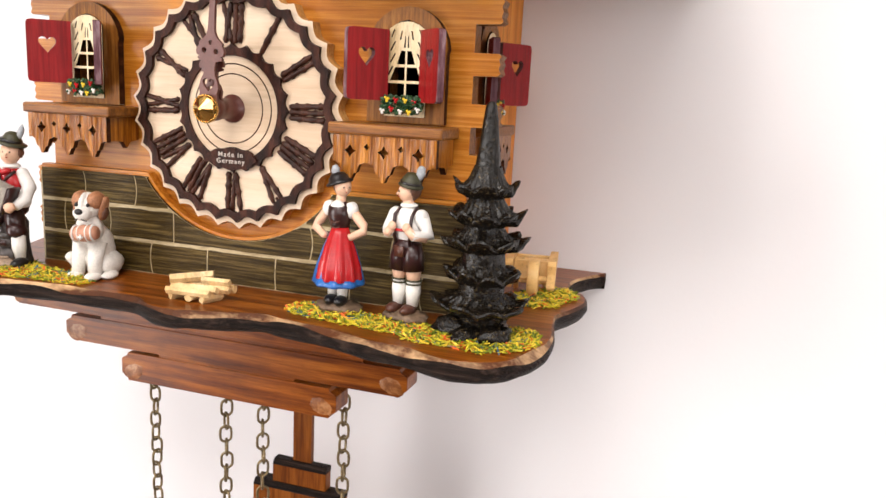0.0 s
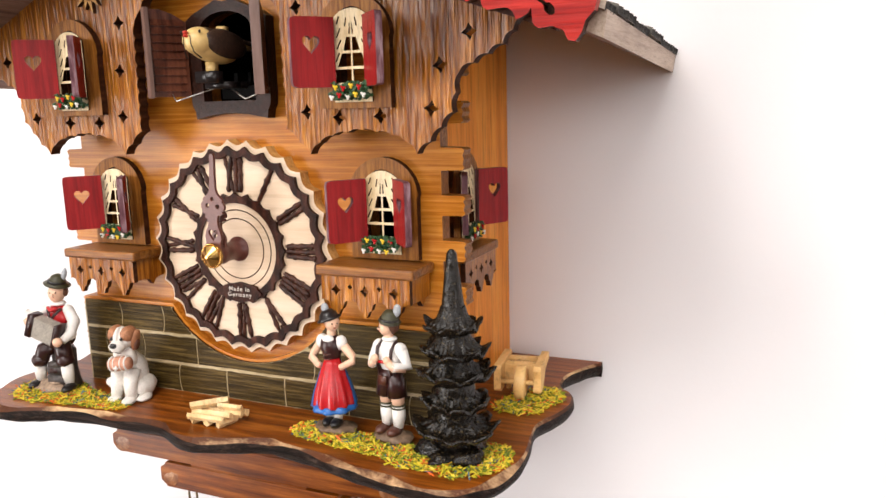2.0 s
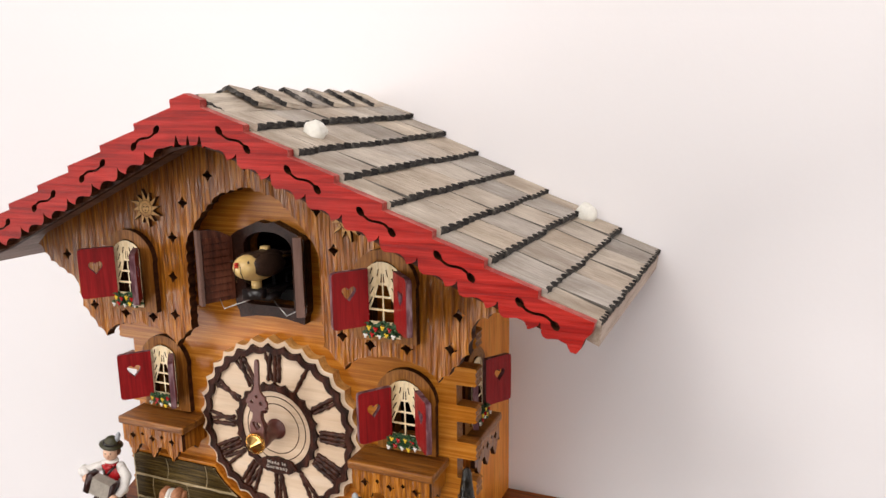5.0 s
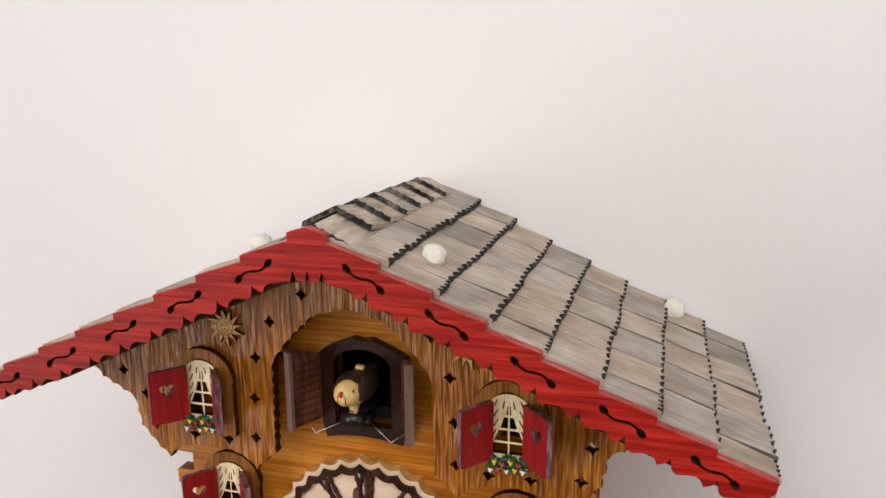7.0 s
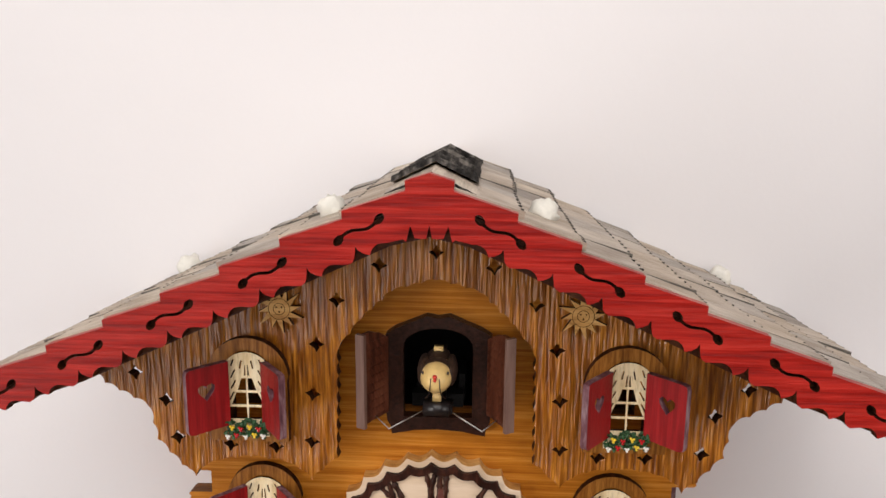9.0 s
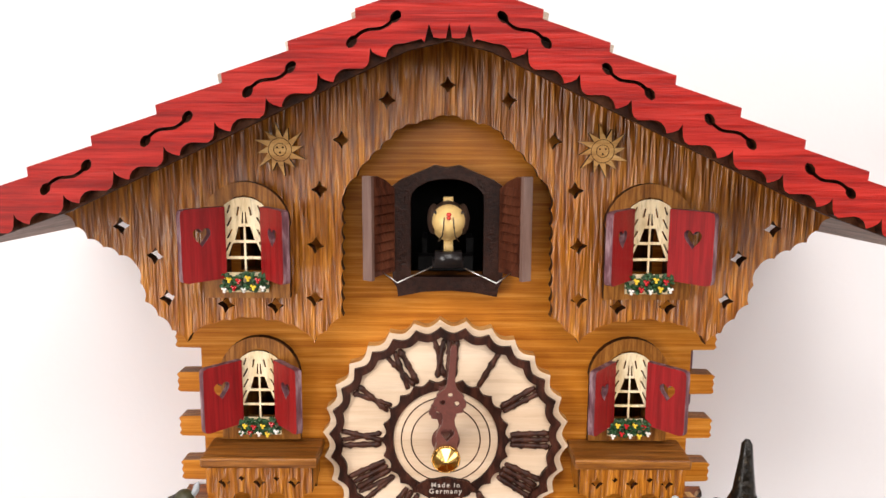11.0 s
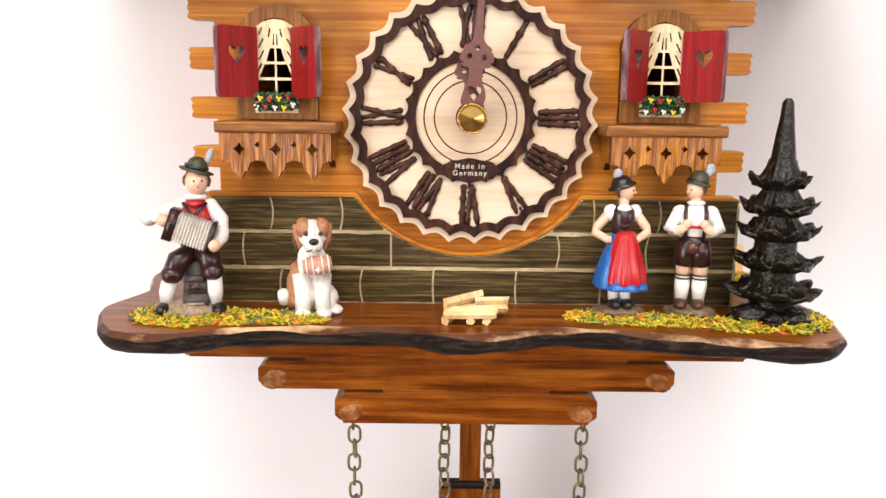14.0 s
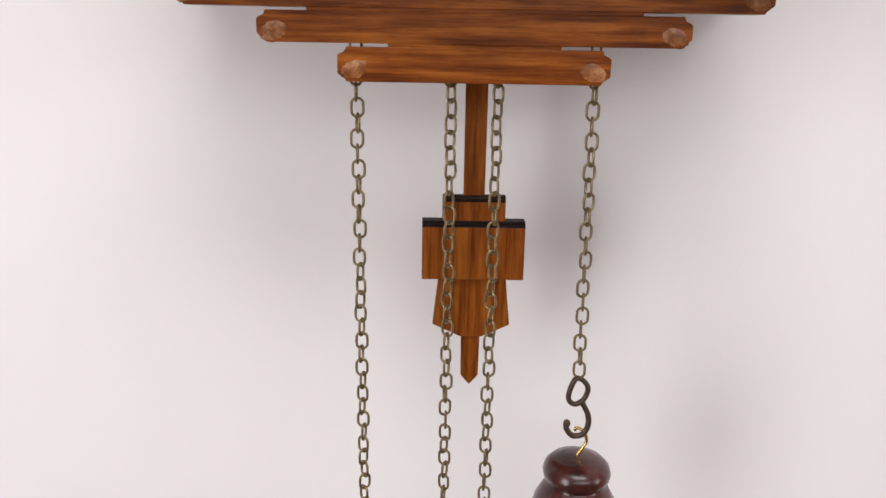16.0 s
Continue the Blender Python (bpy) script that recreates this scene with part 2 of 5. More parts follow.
SKIN = paint("skin_tone_resin", (0.76, 0.47, 0.32), 0.42, 0.06, 500)
HAIR = paint("brown_resin", (0.16, 0.06, 0.03), 0.5, 0.2, 900)
SHIRT = paint("white_resin", (0.78, 0.75, 0.71), 0.5, 0.05, 600, 0, 0.3)
VEST = paint("bright_red_resin", (0.46, 0.012, 0.016), 0.27, 0.1, 600)
BLUE = paint("blue_resin", (0.018, 0.125, 0.42), 0.3, 0.12, 600)
LEATHER = paint("dark_leather_resin", (0.036, 0.011, 0.010), 0.3, 0.25, 600, 0, 0.2)
SHOE = paint("black_resin", (0.014, 0.011, 0.011), 0.3, 0.1, 600)
BROWN_SHOE = paint("brown_shoe_resin", (0.09, 0.03, 0.018), 0.35, 0.15, 600)
HAT_GREEN = paint("olive_felt_resin", (0.050, 0.046, 0.018), 0.5, 0.2, 900)
FEATHER = paint("grey_feather_resin", (0.42, 0.44, 0.47), 0.6, 0.2, 1200)
ROCK = paint("brown_rock_resin", (0.40, 0.28, 0.19), 0.6, 0.3, 350, 0, 0.5)
STUMP_ROCK = paint("dull_brown_base_resin", (0.20, 0.125, 0.075), 0.6, 0.3, 400, 0, 0.5)
STUMP = paint("grey_stump_resin", (0.07, 0.055, 0.05), 0.5, 0.3, 500, 0, 0.5)
TAN = paint("russet_fur_resin", (0.48, 0.21, 0.10), 0.55, 0.25, 1100, 0, 0.5)
DARK_FUR = paint("dark_brown_fur_resin", (0.14, 0.055, 0.03), 0.55, 0.25, 1100, 0, 0.5)
FUR = paint("white_fur_resin", (0.80, 0.76, 0.70), 0.55, 0.08, 1100, 0, 0.6)
KEG = paint("salmon_keg_resin", (0.56, 0.27, 0.17), 0.5, 0.15, 900)
BELLOWS = paint("grey_bellows_resin", (0.58, 0.54, 0.48), 0.5, 0.15, 900)
BIRD = paint("yellow_bird_plastic", (0.74, 0.51, 0.20), 0.32, 0.06, 400)
BIRD_WING = paint("brown_wing_plastic", (0.06, 0.033, 0.022), 0.45, 0.3, 900)
LIP = paint("red_beak", (0.62, 0.05, 0.03), 0.35, 0.05)
LEAF = paint("dark_green_leaf", (0.02, 0.085, 0.02), 0.5, 0.4, 900)
YELLOW = paint("yellow_petal", (0.80, 0.55, 0.03), 0.5, 0.1, 600)
LETTER = paint("pale_print", (0.62, 0.55, 0.48), 0.6, 0.05)


def fir_material():
    m, nt, bs = material("dark_fir_resin")
    v = coords(nt, (1, 1, 1))
    n = node(nt, "ShaderNodeTexNoise", Scale=620.0, Detail=6.0, Roughness=0.72, Distortion=0.6)
    link(nt, v, n.inputs["Vector"])
    col = ramp(nt, n.outputs[0], [(0.42, (0.004, 0.0035, 0.003)), (0.57, (0.013, 0.009, 0.005)), (0.63, (0.045, 0.031, 0.014)), (0.72, (0.22, 0.16, 0.07))])
    link(nt, col, bs.inputs["Base Color"])
    chip = node(nt, "ShaderNodeTexNoise", Scale=340.0, Detail=4.0, Roughness=0.6, Distortion=0.8)
    link(nt, v, chip.inputs["Vector"])
    b = node(nt, "ShaderNodeBump", Strength=0.5, Distance=0.0013)
    link(nt, chip.outputs[0], b.inputs["Height"]), link(nt, b.outputs[0], bs.inputs["Normal"])
    bs.inputs["Roughness"].default_value = 0.22
    bs.inputs["Specular IOR Level"].default_value = 0.3
    return m


def flock_material():
    m, nt, bs = material("coloured_shavings")
    g = nt.nodes.new("ShaderNodeNewGeometry")
    r = ramp(nt, g.outputs["Random Per Island"], [(0.0, (0.20, 0.24, 0.01)), (0.2, (0.62, 0.50, 0.02)), (0.5, (0.78, 0.55, 0.04)), (0.66, (0.12, 0.17, 0.012)), (0.76, (0.48, 0.42, 0.02)), (0.84, (0.72, 0.12, 0.012)), (0.95, (0.05, 0.12, 0.17))])
    r.node.color_ramp.interpolation = "CONSTANT"
    link(nt, r, bs.inputs["Base Color"])
    bs.inputs["Roughness"].default_value = 0.6
    return m


def wall_material(name, c, bump=0.12):
    m, nt, bs = material(name)
    v = coords(nt, (1, 1, 1))
    n = node(nt, "ShaderNodeTexNoise", Scale=260.0, Detail=3.0)
    big = node(nt, "ShaderNodeTexNoise", Scale=2.2, Detail=3.0)
    link(nt, v, n.inputs["Vector"]), link(nt, v, big.inputs["Vector"])
    col = ramp(nt, big.outputs[0], [(0.3, tuple(x * 0.975 for x in c)), (0.7, c)])
    link(nt, col, bs.inputs["Base Color"])
    b = node(nt, "ShaderNodeBump", Strength=bump, Distance=0.0006)
    link(nt, n.outputs[0], b.inputs["Height"]), link(nt, b.outputs[0], bs.inputs["Normal"])
    bs.inputs["Roughness"].default_value = 0.75
    return m


FIR = fir_material()
FLOCK = flock_material()
PLASTER = wall_material("white_plaster", (0.796, 0.776, 0.791))
CLAY = wall_material("clay_wall_paint", (0.22, 0.16, 0.12))
CEILING_PAINT = wall_material("white_ceiling_paint", (0.8, 0.79, 0.77))
FLOORBOARD = wood("dark_floorboard", (0.07, 0.045, 0.03), (0.13, 0.085, 0.055), (0.19, 0.13, 0.085), "Y", 40, 0.05, 0.5, 0.1)

# ---- building helpers ----
from mathutils.geometry import tessellate_polygon


def thing(name, at, label, category, group="", kind=""):
    ob = new(name)
    ob.empty_display_size = 0.01
    ob.matrix_basis = Matrix.Translation(at)
    return tagged(ob, label, category, group, kind)


def mesh_of(bm, mats, name, smooth=False):
    me = bpy.data.meshes.new(name)
    bmesh.ops.recalc_face_normals(bm, faces=bm.faces)
    if smooth:
        for f in bm.faces:
            f.smooth = True
        for e in bm.edges:
            if len(e.link_faces) == 2 and e.calc_face_angle() > 0.75:
                e.smooth = False
    bm.to_mesh(me)
    bm.free()
    for m in mats if isinstance(mats, (list, tuple)) else [mats]:
        me.materials.append(m)
    return me


def hang(ob, parent):
    ob.parent = parent
    if parent.parent is None and parent.type == "EMPTY":
        ob.matrix_parent_inverse = parent.matrix_basis.inverted()
    return ob


def part(name, bm, mats, parent, label="", smooth=False, bevel=0.0):
    ob = new(name, mesh_of(bm, mats, name, smooth))
    if parent is not None:
        hang(ob, parent)
    if bevel:
        mod = ob.modifiers.new("soft_edges", "BEVEL")
        mod.width, mod.segments, mod.limit_method, mod.angle_limit = bevel, 2, "ANGLE", radians(50)
    if label:
        ob["label"] = label
    return ob


def plate(outer, holes=(), d0=0.0, d1=0.003, m=None, taper=0.0):
    """A sawn board: outline and cut-outs in x and z, from depth d0 (front) to d1. Faces take slot 0, sawn edges slot 1."""
    bm = bmesh.new()
    loops = [list(outer)] + [list(h) for h in holes]
    flat = [p for lp in loops for p in lp]
    tris = tessellate_polygon([[Vector((p[0], p[1], 0)) for p in lp] for lp in loops])
    front = [bm.verts.new((p[0], d0, p[1])) for p in flat]
    back = [bm.verts.new((p[0], d1, p[1])) for p in flat]
    for t in tris:
        for side in (front, back):
            try:
                bm.faces.new([side[i] for i in t])
            except ValueError:
                pass
    k = 0
    for lp in loops:
        n = len(lp)
        for i in range(n):
            j = (i + 1) % n
            f = bm.faces.new((front[k + i], front[k + j], back[k + j], back[k + i]))
            f.material_index = 1
        k += n
    if m is not None:
        bm.transform(m)
    return bm


def box(bm, x0, x1, y0, y1, z0, z1, mat=0, m=None):
    vs = [bm.verts.new((x, y, z)) for x in (x0, x1) for y in (y0, y1) for z in (z0, z1)]
    if m is not None:
        for v in vs:
            v.co = m @ v.co
    for q in ((0, 1, 3, 2), (4, 6, 7, 5), (0, 4, 5, 1), (2, 3, 7, 6), (0, 2, 6, 4), (1, 5, 7, 3)):
        bm.faces.new([vs[i] for i in q]).material_index = mat
    return vs


def new_box(*a):
    bm = bmesh.new()
    box(bm, *a)
    return bm


def ball(bm, c, r, mat=0, m=None, rough=0.0, seg=12):
    """An ellipsoid; r is one radius or three. rough: uneven surface."""
    r = (r, r, r) if isinstance(r, (int, float)) else r
    t = (m or Matrix.Identity(4))
    g = bmesh.ops.create_uvsphere(bm, u_segments=seg, v_segments=max(6, seg * 2 // 3), radius=1.0)
    for v in g["verts"]:
        k = 1 + rough * noise.noise(v.co * 2.3 + Vector(c) * 300)
        v.co = Vector(c) + t.to_3x3() @ Vector((v.co.x * r[0] * k, v.co.y * r[1] * k, v.co.z * r[2] * k))
    for f in {f for v in g["verts"] for f in v.link_faces}:
        f.material_index = mat
        f.smooth = True


def tube(bm, pts, radii, mat=0, seg=10, cap=True, close=False):
    """A round limb along points; radii: one or one per point (or pairs for flattened limbs)."""
    pts = [Vector(p) for p in pts]
    if not isinstance(radii, (list, tuple)):
        radii = [radii] * len(pts)
    rings, side = [], None
    for i, p in enumerate(pts):
        a, b = (pts[i - 1], pts[(i + 1) % len(pts)]) if close else (pts[max(0, i - 1)], pts[min(len(pts) - 1, i + 1)])
        d = (b - a).normalized()
        if side is None:
            side = d.cross(Vector((0.13, 0.97, 0.21))).normalized()
        side = (side - d * side.dot(d)).normalized()
        up = d.cross(side)
        r = radii[i] if isinstance(radii[i], tuple) else (radii[i], radii[i])
        rings.append([bm.verts.new(p + side * math.cos(2 * math.pi * k / seg) * r[0] + up * math.sin(2 * math.pi * k / seg) * r[1]) for k in range(seg)])
    n = len(rings)
    for i in range(n if close else n - 1):
        for k in range(seg):
            f = bm.faces.new((rings[i][k], rings[i][(k + 1) % seg], rings[(i + 1) % n][(k + 1) % seg], rings[(i + 1) % n][k]))
            f.material_index, f.smooth = mat, True
    if cap and not close:
        for r in (rings[0], rings[-1]):
            bm.faces.new(r).material_index = mat


def turned(bm, c, profile, mat=0, seg=20, m=None):
    """A turned form round z: profile of (radius, height), slot by point if given as a third value."""
    t = m or Matrix.Identity(4)
    rings = []
    for p in profile:
        rings.append([bm.verts.new(Vector(c) + t.to_3x3() @ Vector((p[0] * math.cos(2 * math.pi * k / seg), p[0] * math.sin(2 * math.pi * k / seg), p[1]))) for k in range(seg)])
    for i in range(len(rings) - 1):
        for k in range(seg):
            f = bm.faces.new((rings[i][k], rings[i][(k + 1) % seg], rings[i + 1][(k + 1) % seg], rings[i + 1][k]))
            f.material_index = profile[i][2] if len(profile[i]) > 2 else mat
            f.smooth = True
    for i in (0, -1):
        bm.faces.new(rings[i]).material_index = profile[i][2] if len(profile[i]) > 2 else mat


def scallops(pts, size, bulge, k=5):
    """Points along a line broken into arcs of about that size; bulge to the left of the way when positive."""
    out = []
    for a, b in zip(pts, pts[1:]):
        a, b = Vector(a), Vector(b)
        n = max(1, round((b - a).length / size))
        d = (b - a) / n
        nor = Vector((-d.y, d.x)).normalized()
        for i in range(n):
            for j in range(k):
                u = j / k
                out.append(tuple(a + d * (i + u) + nor * bulge * (1 - (2 * u - 1) ** 2)))
    out.append(tuple(pts[-1]))
    return out


def mirrored(pts):
    return [(-x, z) for x, z in reversed(pts)]


def diamond(x, z, r, pinch=0.42, turn=0.0):
    out = []
    for i in range(8):
        a = i * math.pi / 4 + turn
        q = r if i % 2 == 0 else r * pinch * 1.25
        out.append((x + q * math.cos(a), z + q * math.sin(a)))
    return out


def heart(x, z, s):
    out = []
    for i in range(18):
        t = 2 * math.pi * i / 18
        out.append((x + s * 0.92 * math.sin(t) ** 3, z + s * (0.83 * math.cos(t) - 0.33 * math.cos(2 * t) - 0.12 * math.cos(3 * t) - 0.04 * math.cos(4 * t))))
    return out


def arc(cx, cz, r, a0, a1, n):
    return [(cx + r * math.cos(radians(a0 + (a1 - a0) * i / n)), cz + r * math.sin(radians(a0 + (a1 - a0) * i / n))) for i in range(n + 1)]


def smooth_loop(pts, n=5):
    out = []
    k = len(pts)
    for i in range(k):
        p0, p1, p2, p3 = (Vector(pts[(i + j) % k]) for j in (-1, 0, 1, 2))
        for j in range(n):
            t = j / n
            out.append(tuple(0.5 * ((2 * p1) + (p2 - p0) * t + (2 * p0 - 5 * p1 + 4 * p2 - p3) * t * t + (3 * p1 - p0 - 3 * p2 + p3) * t ** 3)))
    return out

# ---- the room ----
def slab(name, x0, x1, y0, y1, z0, z1, mat, label, category):
    ob = part(name, new_box(x0, x1, y0, y1, z0, z1), mat, None)
    return tagged(ob, label, category, kind="structure")


slab("wall_north", ROOM_L - 0.15, ROOM_R + 0.15, WALL_Y, WALL_Y + 0.15, FLOOR_Z, CEIL_Z, PLASTER, "smooth white plastered wall behind the cuckoo clock", "wall")
east = plate([(ROOM_BACK, FLOOR_Z), (WALL_Y, FLOOR_Z), (WALL_Y, CEIL_Z), (ROOM_BACK, CEIL_Z)], [[(-1.68, -0.45), (-1.68, 0.85), (-0.82, 0.85), (-0.82, -0.45)]], -0.15, 0, m=Matrix.Translation((ROOM_R, 0, 0)) @ Matrix.Rotation(radians(90), 4, "Z"))
tagged(part("wall_east", east, [CLAY, CLAY], None), "clay-brown painted side wall with a window opening", "wall", kind="structure")
# The high opening is unseen, made up to go with the fill lamp.
south = plate([(ROOM_L - 0.15, FLOOR_Z), (ROOM_R + 0.15, FLOOR_Z), (ROOM_R + 0.15, CEIL_Z), (ROOM_L - 0.15, CEIL_Z)], [[(-1.05, 0.45), (-1.05, 1.10), (2.05, 1.10), (2.05, 0.45)]], ROOM_BACK - 0.15, ROOM_BACK)
tagged(part("wall_south", south, [CLAY, CLAY], None), "clay-brown painted wall with a long high opening for the fill lamp", "wall", kind="structure")
slab("floor", ROOM_L - 0.15, ROOM_R + 0.15, ROOM_BACK - 0.15, WALL_Y + 0.15, FLOOR_Z - 0.1, FLOOR_Z, FLOORBOARD, "dark stained wooden floor of the room", "floor")
slab("ceiling", ROOM_L - 0.15, ROOM_R + 0.15, ROOM_BACK - 0.15, WALL_Y + 0.15, CEIL_Z, CEIL_Z + 0.1, CEILING_PAINT, "plain white painted ceiling", "ceiling")
west = plate([(ROOM_BACK, FLOOR_Z), (WALL_Y, FLOOR_Z), (WALL_Y, CEIL_Z), (ROOM_BACK, CEIL_Z)], [[(-2.35, -1.05), (-2.35, 0.95), (-1.05, 0.95), (-1.05, -1.05)]], 0, 0.15, m=Matrix.Translation((ROOM_L, 0, 0)) @ Matrix.Rotation(radians(90), 4, "Z"))
tagged(part("wall_west", west, [CLAY, CLAY], None), "clay-brown painted wall with a tall window opening", "wall", kind="structure")

# ---- the cuckoo clock: case ----
P_TOP = 0.0185
CX, CZ = 0.0, 0.0966
clock = thing("cuckoo_clock", (0, 0.05, 0.0185), "chalet cuckoo clock in honey and brown wood with a red-trimmed roof", "cuckoo clock")

ROOF_X0, ROOF_Z0, ROOF_S, STEP_X, STEP_Z = 0.0085, 0.2758, 0.4695, 0.0220, 0.01033


def roof_z(x):
    return ROOF_Z0 - ROOF_S * (abs(x) - ROOF_X0)


def roof_drop(x, y):
    """The slopes settle a little towards the wall, most at the eaves."""
    return max(0.0, (y + 0.055) / 0.168) * (0.0024 + 0.0040 * abs(x) / 0.184)


# front panel with log ends down both sides and openings for the windows and the bird's door
side_r = [(0.104, 0.0145)]
for z0, z1 in ((0.0350, 0.0440), (0.0547, 0.0637), (0.0747, 0.0838), (0.0947, 0.1039), (0.1146, 0.1236), (0.1342, 0.1441), (0.1540, 0.1635), (0.1735, 0.1830)):
    side_r += [(0.1042, z0), (0.1138, z0 + 0.0002), (0.1150, z0 + 0.0012), (0.1142, z0 + 0.0030), (0.1149, z0 + 0.0048), (0.1142, z0 + 0.0066), (0.1152, z1 - 0.0012), (0.1140, z1 - 0.0002), (0.1042, z1)]
side_r += [(0.104, 0.2255)]
outline = side_r + [(0.0, 0.2735)] + mirrored(side_r)
door_hole = [(-0.0160, 0.1665), (0.0162, 0.1665), (0.0162, 0.1985)] + [(0.0001 + 0.0160 * math.cos(radians(a)), 0.1985 + 0.0092 * math.sin(radians(a))) for a in range(12, 175, 12)] + [(-0.0160, 0.1985)]
WINDOWS = [(-0.0787, 0.0975, -0.0020), (0.0775, 0.0975, -0.0020), (-0.0775, 0.1640, -0.0225), (0.0775, 0.1640, -0.0225)]
WX, WH = 0.0083, 0.0315
holes = [door_hole]
for wx, wz, _ in WINDOWS:
    holes.append([(wx - WX, wz + 0.004), (wx + WX, wz + 0.004), (wx + WX, wz + WH), (wx - WX, wz + WH)])
part("front_panel", plate(outline, holes, 0.0, 0.008), [HONEY, OAK_FLAT], clock, "honey-coloured log-cabin front with notched log ends")
for sx in (-1, 1):
    x0, x1 = (0.090, 0.096) if sx > 0 else (-0.096, -0.090)
    bm = new_box(x0, x1, 0.008, 0.1115, 0.0145, 0.2255)
    part("side_panel", bm, HONEY_SIDE, clock, "honey-stained plain side board")
# Back and bottom carry the case's inner shade as a near-black tone.
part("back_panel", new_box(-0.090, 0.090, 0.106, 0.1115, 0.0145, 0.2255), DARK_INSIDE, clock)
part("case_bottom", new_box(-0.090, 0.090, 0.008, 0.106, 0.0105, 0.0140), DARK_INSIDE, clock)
# Added black box behind the bird's door, so the opening reads as deep shade.
bm = bmesh.new()
for x in (-0.030, 0.030):
    box(bm, x - 0.002, x + 0.002, 0.0085, 0.07, 0.150, 0.222)
box(bm, -0.028, 0.028, 0.066, 0.07, 0.150, 0.222)
box(bm, -0.028, 0.028, 0.0085, 0.066, 0.150, 0.154)
part("doorway_dark_box", bm, BLACK, clock, "added black box that keeps the bird's doorway dark")
bm = bmesh.new()
for x, w in ((-0.0105, 0.002), (0.0085, 0.003), (-0.002, 0.0015)):
    box(bm, x, x + w, 0.012, 0.03, 0.1665, 0.180)
box(bm, -0.012, 0.011, 0.004, 0.012, 0.1675, 0.1735)
part("movement_lever", bm, BLACK, clock)

# stone-look plinth panel, each course cut from stained wood
bricks = part("plinth_panel", plate([(-0.108, P_TOP), (0.1128, P_TOP), (0.1128, 0.0605), (0.1120, 0.0625), (0.1103, 0.0633), (0.0463, 0.0633)] + arc(0, CZ, 0.0578, -36, -144, 20) + [(-0.0463, 0.0633), (-0.106, 0.0633), (-0.108, 0.0615)], (), -0.0057, 0.0), [MORTAR, BURNT], clock, "grey-green stained plinth carved as stone courses")
JOINTS = {(0.0493, 0.0641): [-0.1072, -0.0825, -0.0535, 0.0517, 0.0790, 0.1120], (0.0340, 0.0487): [-0.1072, -0.0935, -0.0685, -0.0323, 0.0372, 0.0757, 0.1120], (P_TOP, 0.0334): [-0.1072, -0.0780, -0.0444, -0.0143, 0.0206, 0.0560, 0.0890, 0.1120]}


def brick_outline(x0, x1, z0, z1):
    g = 0.00037
    top, n = [], 18
    for i in range(n + 1):
        x = x1 - g - (x1 - x0 - 2 * g) * i / n
        top.append((x, z1 - g - 0.0003 + 0.0004 * noise.noise(Vector((x * 130, z1 * 90, 1)))))
    bot = [(x0 + g + (x1 - x0 - 2 * g) * i / 6, z0 + g + 0.0003 * noise.noise(Vector((i * 3.1, z0 * 90 + x0 * 50, 4)))) for i in range(7)]
    keep = []
    for x, z in top:
        if math.hypot(x, z - CZ) < 0.0579:
            lim = CZ - math.sqrt(max(0.0, 0.0579 ** 2 - x * x))
            z = min(z, lim) if abs(x) < 0.0579 else z
        if z > z0 + 0.0004:
            keep.append((x, z))
    def bend(x, side):
        if abs(x) > 0.105 or math.hypot(x, z1 - CZ) < 0.0605:
            return []
        amp = 0.0013 * math.sin(x * 900)
        return [(x + side * g + amp * math.sin(math.pi * k / 5), z0 + (z1 - z0) * k / 5) for k in range(1, 5)]

    return bot + bend(x1, -1) + keep + bend(x0, 1)[::-1]


for (z0, z1), xs in JOINTS.items():
    for x0, x1 in zip(xs, xs[1:]):
        if z0 > 0.04 and x0 < 0 < x1:
            for a, b in ((x0, -0.0350), (0.0350, x1)):
                part("stone_block", plate(brick_outline(a, b, z0, z1), (), -0.0060, -0.0050), [STONE_WOOD, STONE_WOOD], bricks)
            continue
        pts = brick_outline(x0, x1, z0, z1)
        if len(pts) > 9:
            part("stone_block", plate(pts, (), -0.0060, -0.0050), [STONE_WOOD, STONE_WOOD], bricks)
# raised honey rim that follows the dial's cut-out
rim = [(-0.108, 0.0652), (-0.0470, 0.0652)] + arc(0, CZ, 0.0563, -146, -34, 22) + [(0.0470, 0.0652), (0.110, 0.0652), (0.110, 0.0634), (0.0464, 0.0634)] + arc(0, CZ, 0.0577, -36, -144, 22) + [(-0.0464, 0.0634), (-0.108, 0.0634)]
part("plinth_rim", plate(rim, (), -0.0046, 0.0), [HONEY, HONEY], clock, "thin honey-wood rim over the plinth")

# ---- gable board with scalloped edges and cut-out diamonds ----
right_out = scallops([(0.1485, 0.1935), (0.1400, 0.1838), (0.1220, 0.1742), (0.1190, 0.1590), (0.1090, 0.1475), (0.1030, 0.1425)], 0.0062, -0.0012)
right_bot = scallops([(0.1030, 0.1425), (0.0985, 0.1475), (0.0915, 0.1505), (0.0780, 0.1525), (0.0640, 0.1505), (0.0575, 0.1475), (0.0525, 0.1425)], 0.0062, -0.0009)
right_in = scallops([(0.0525, 0.1425), (0.0475, 0.1475), (0.0408, 0.1535), (0.0402, 0.1840), (0.0398, 0.2020), (0.0300, 0.2150), (0.0175, 0.2270), (0.0, 0.2318)], 0.0066, -0.0010)
half = [(0.0, 0.2668), (0.1400, 0.2010)] + right_out[:-1] + right_bot[:-1] + right_in
gable_outline = half + mirrored(half[1:-1])
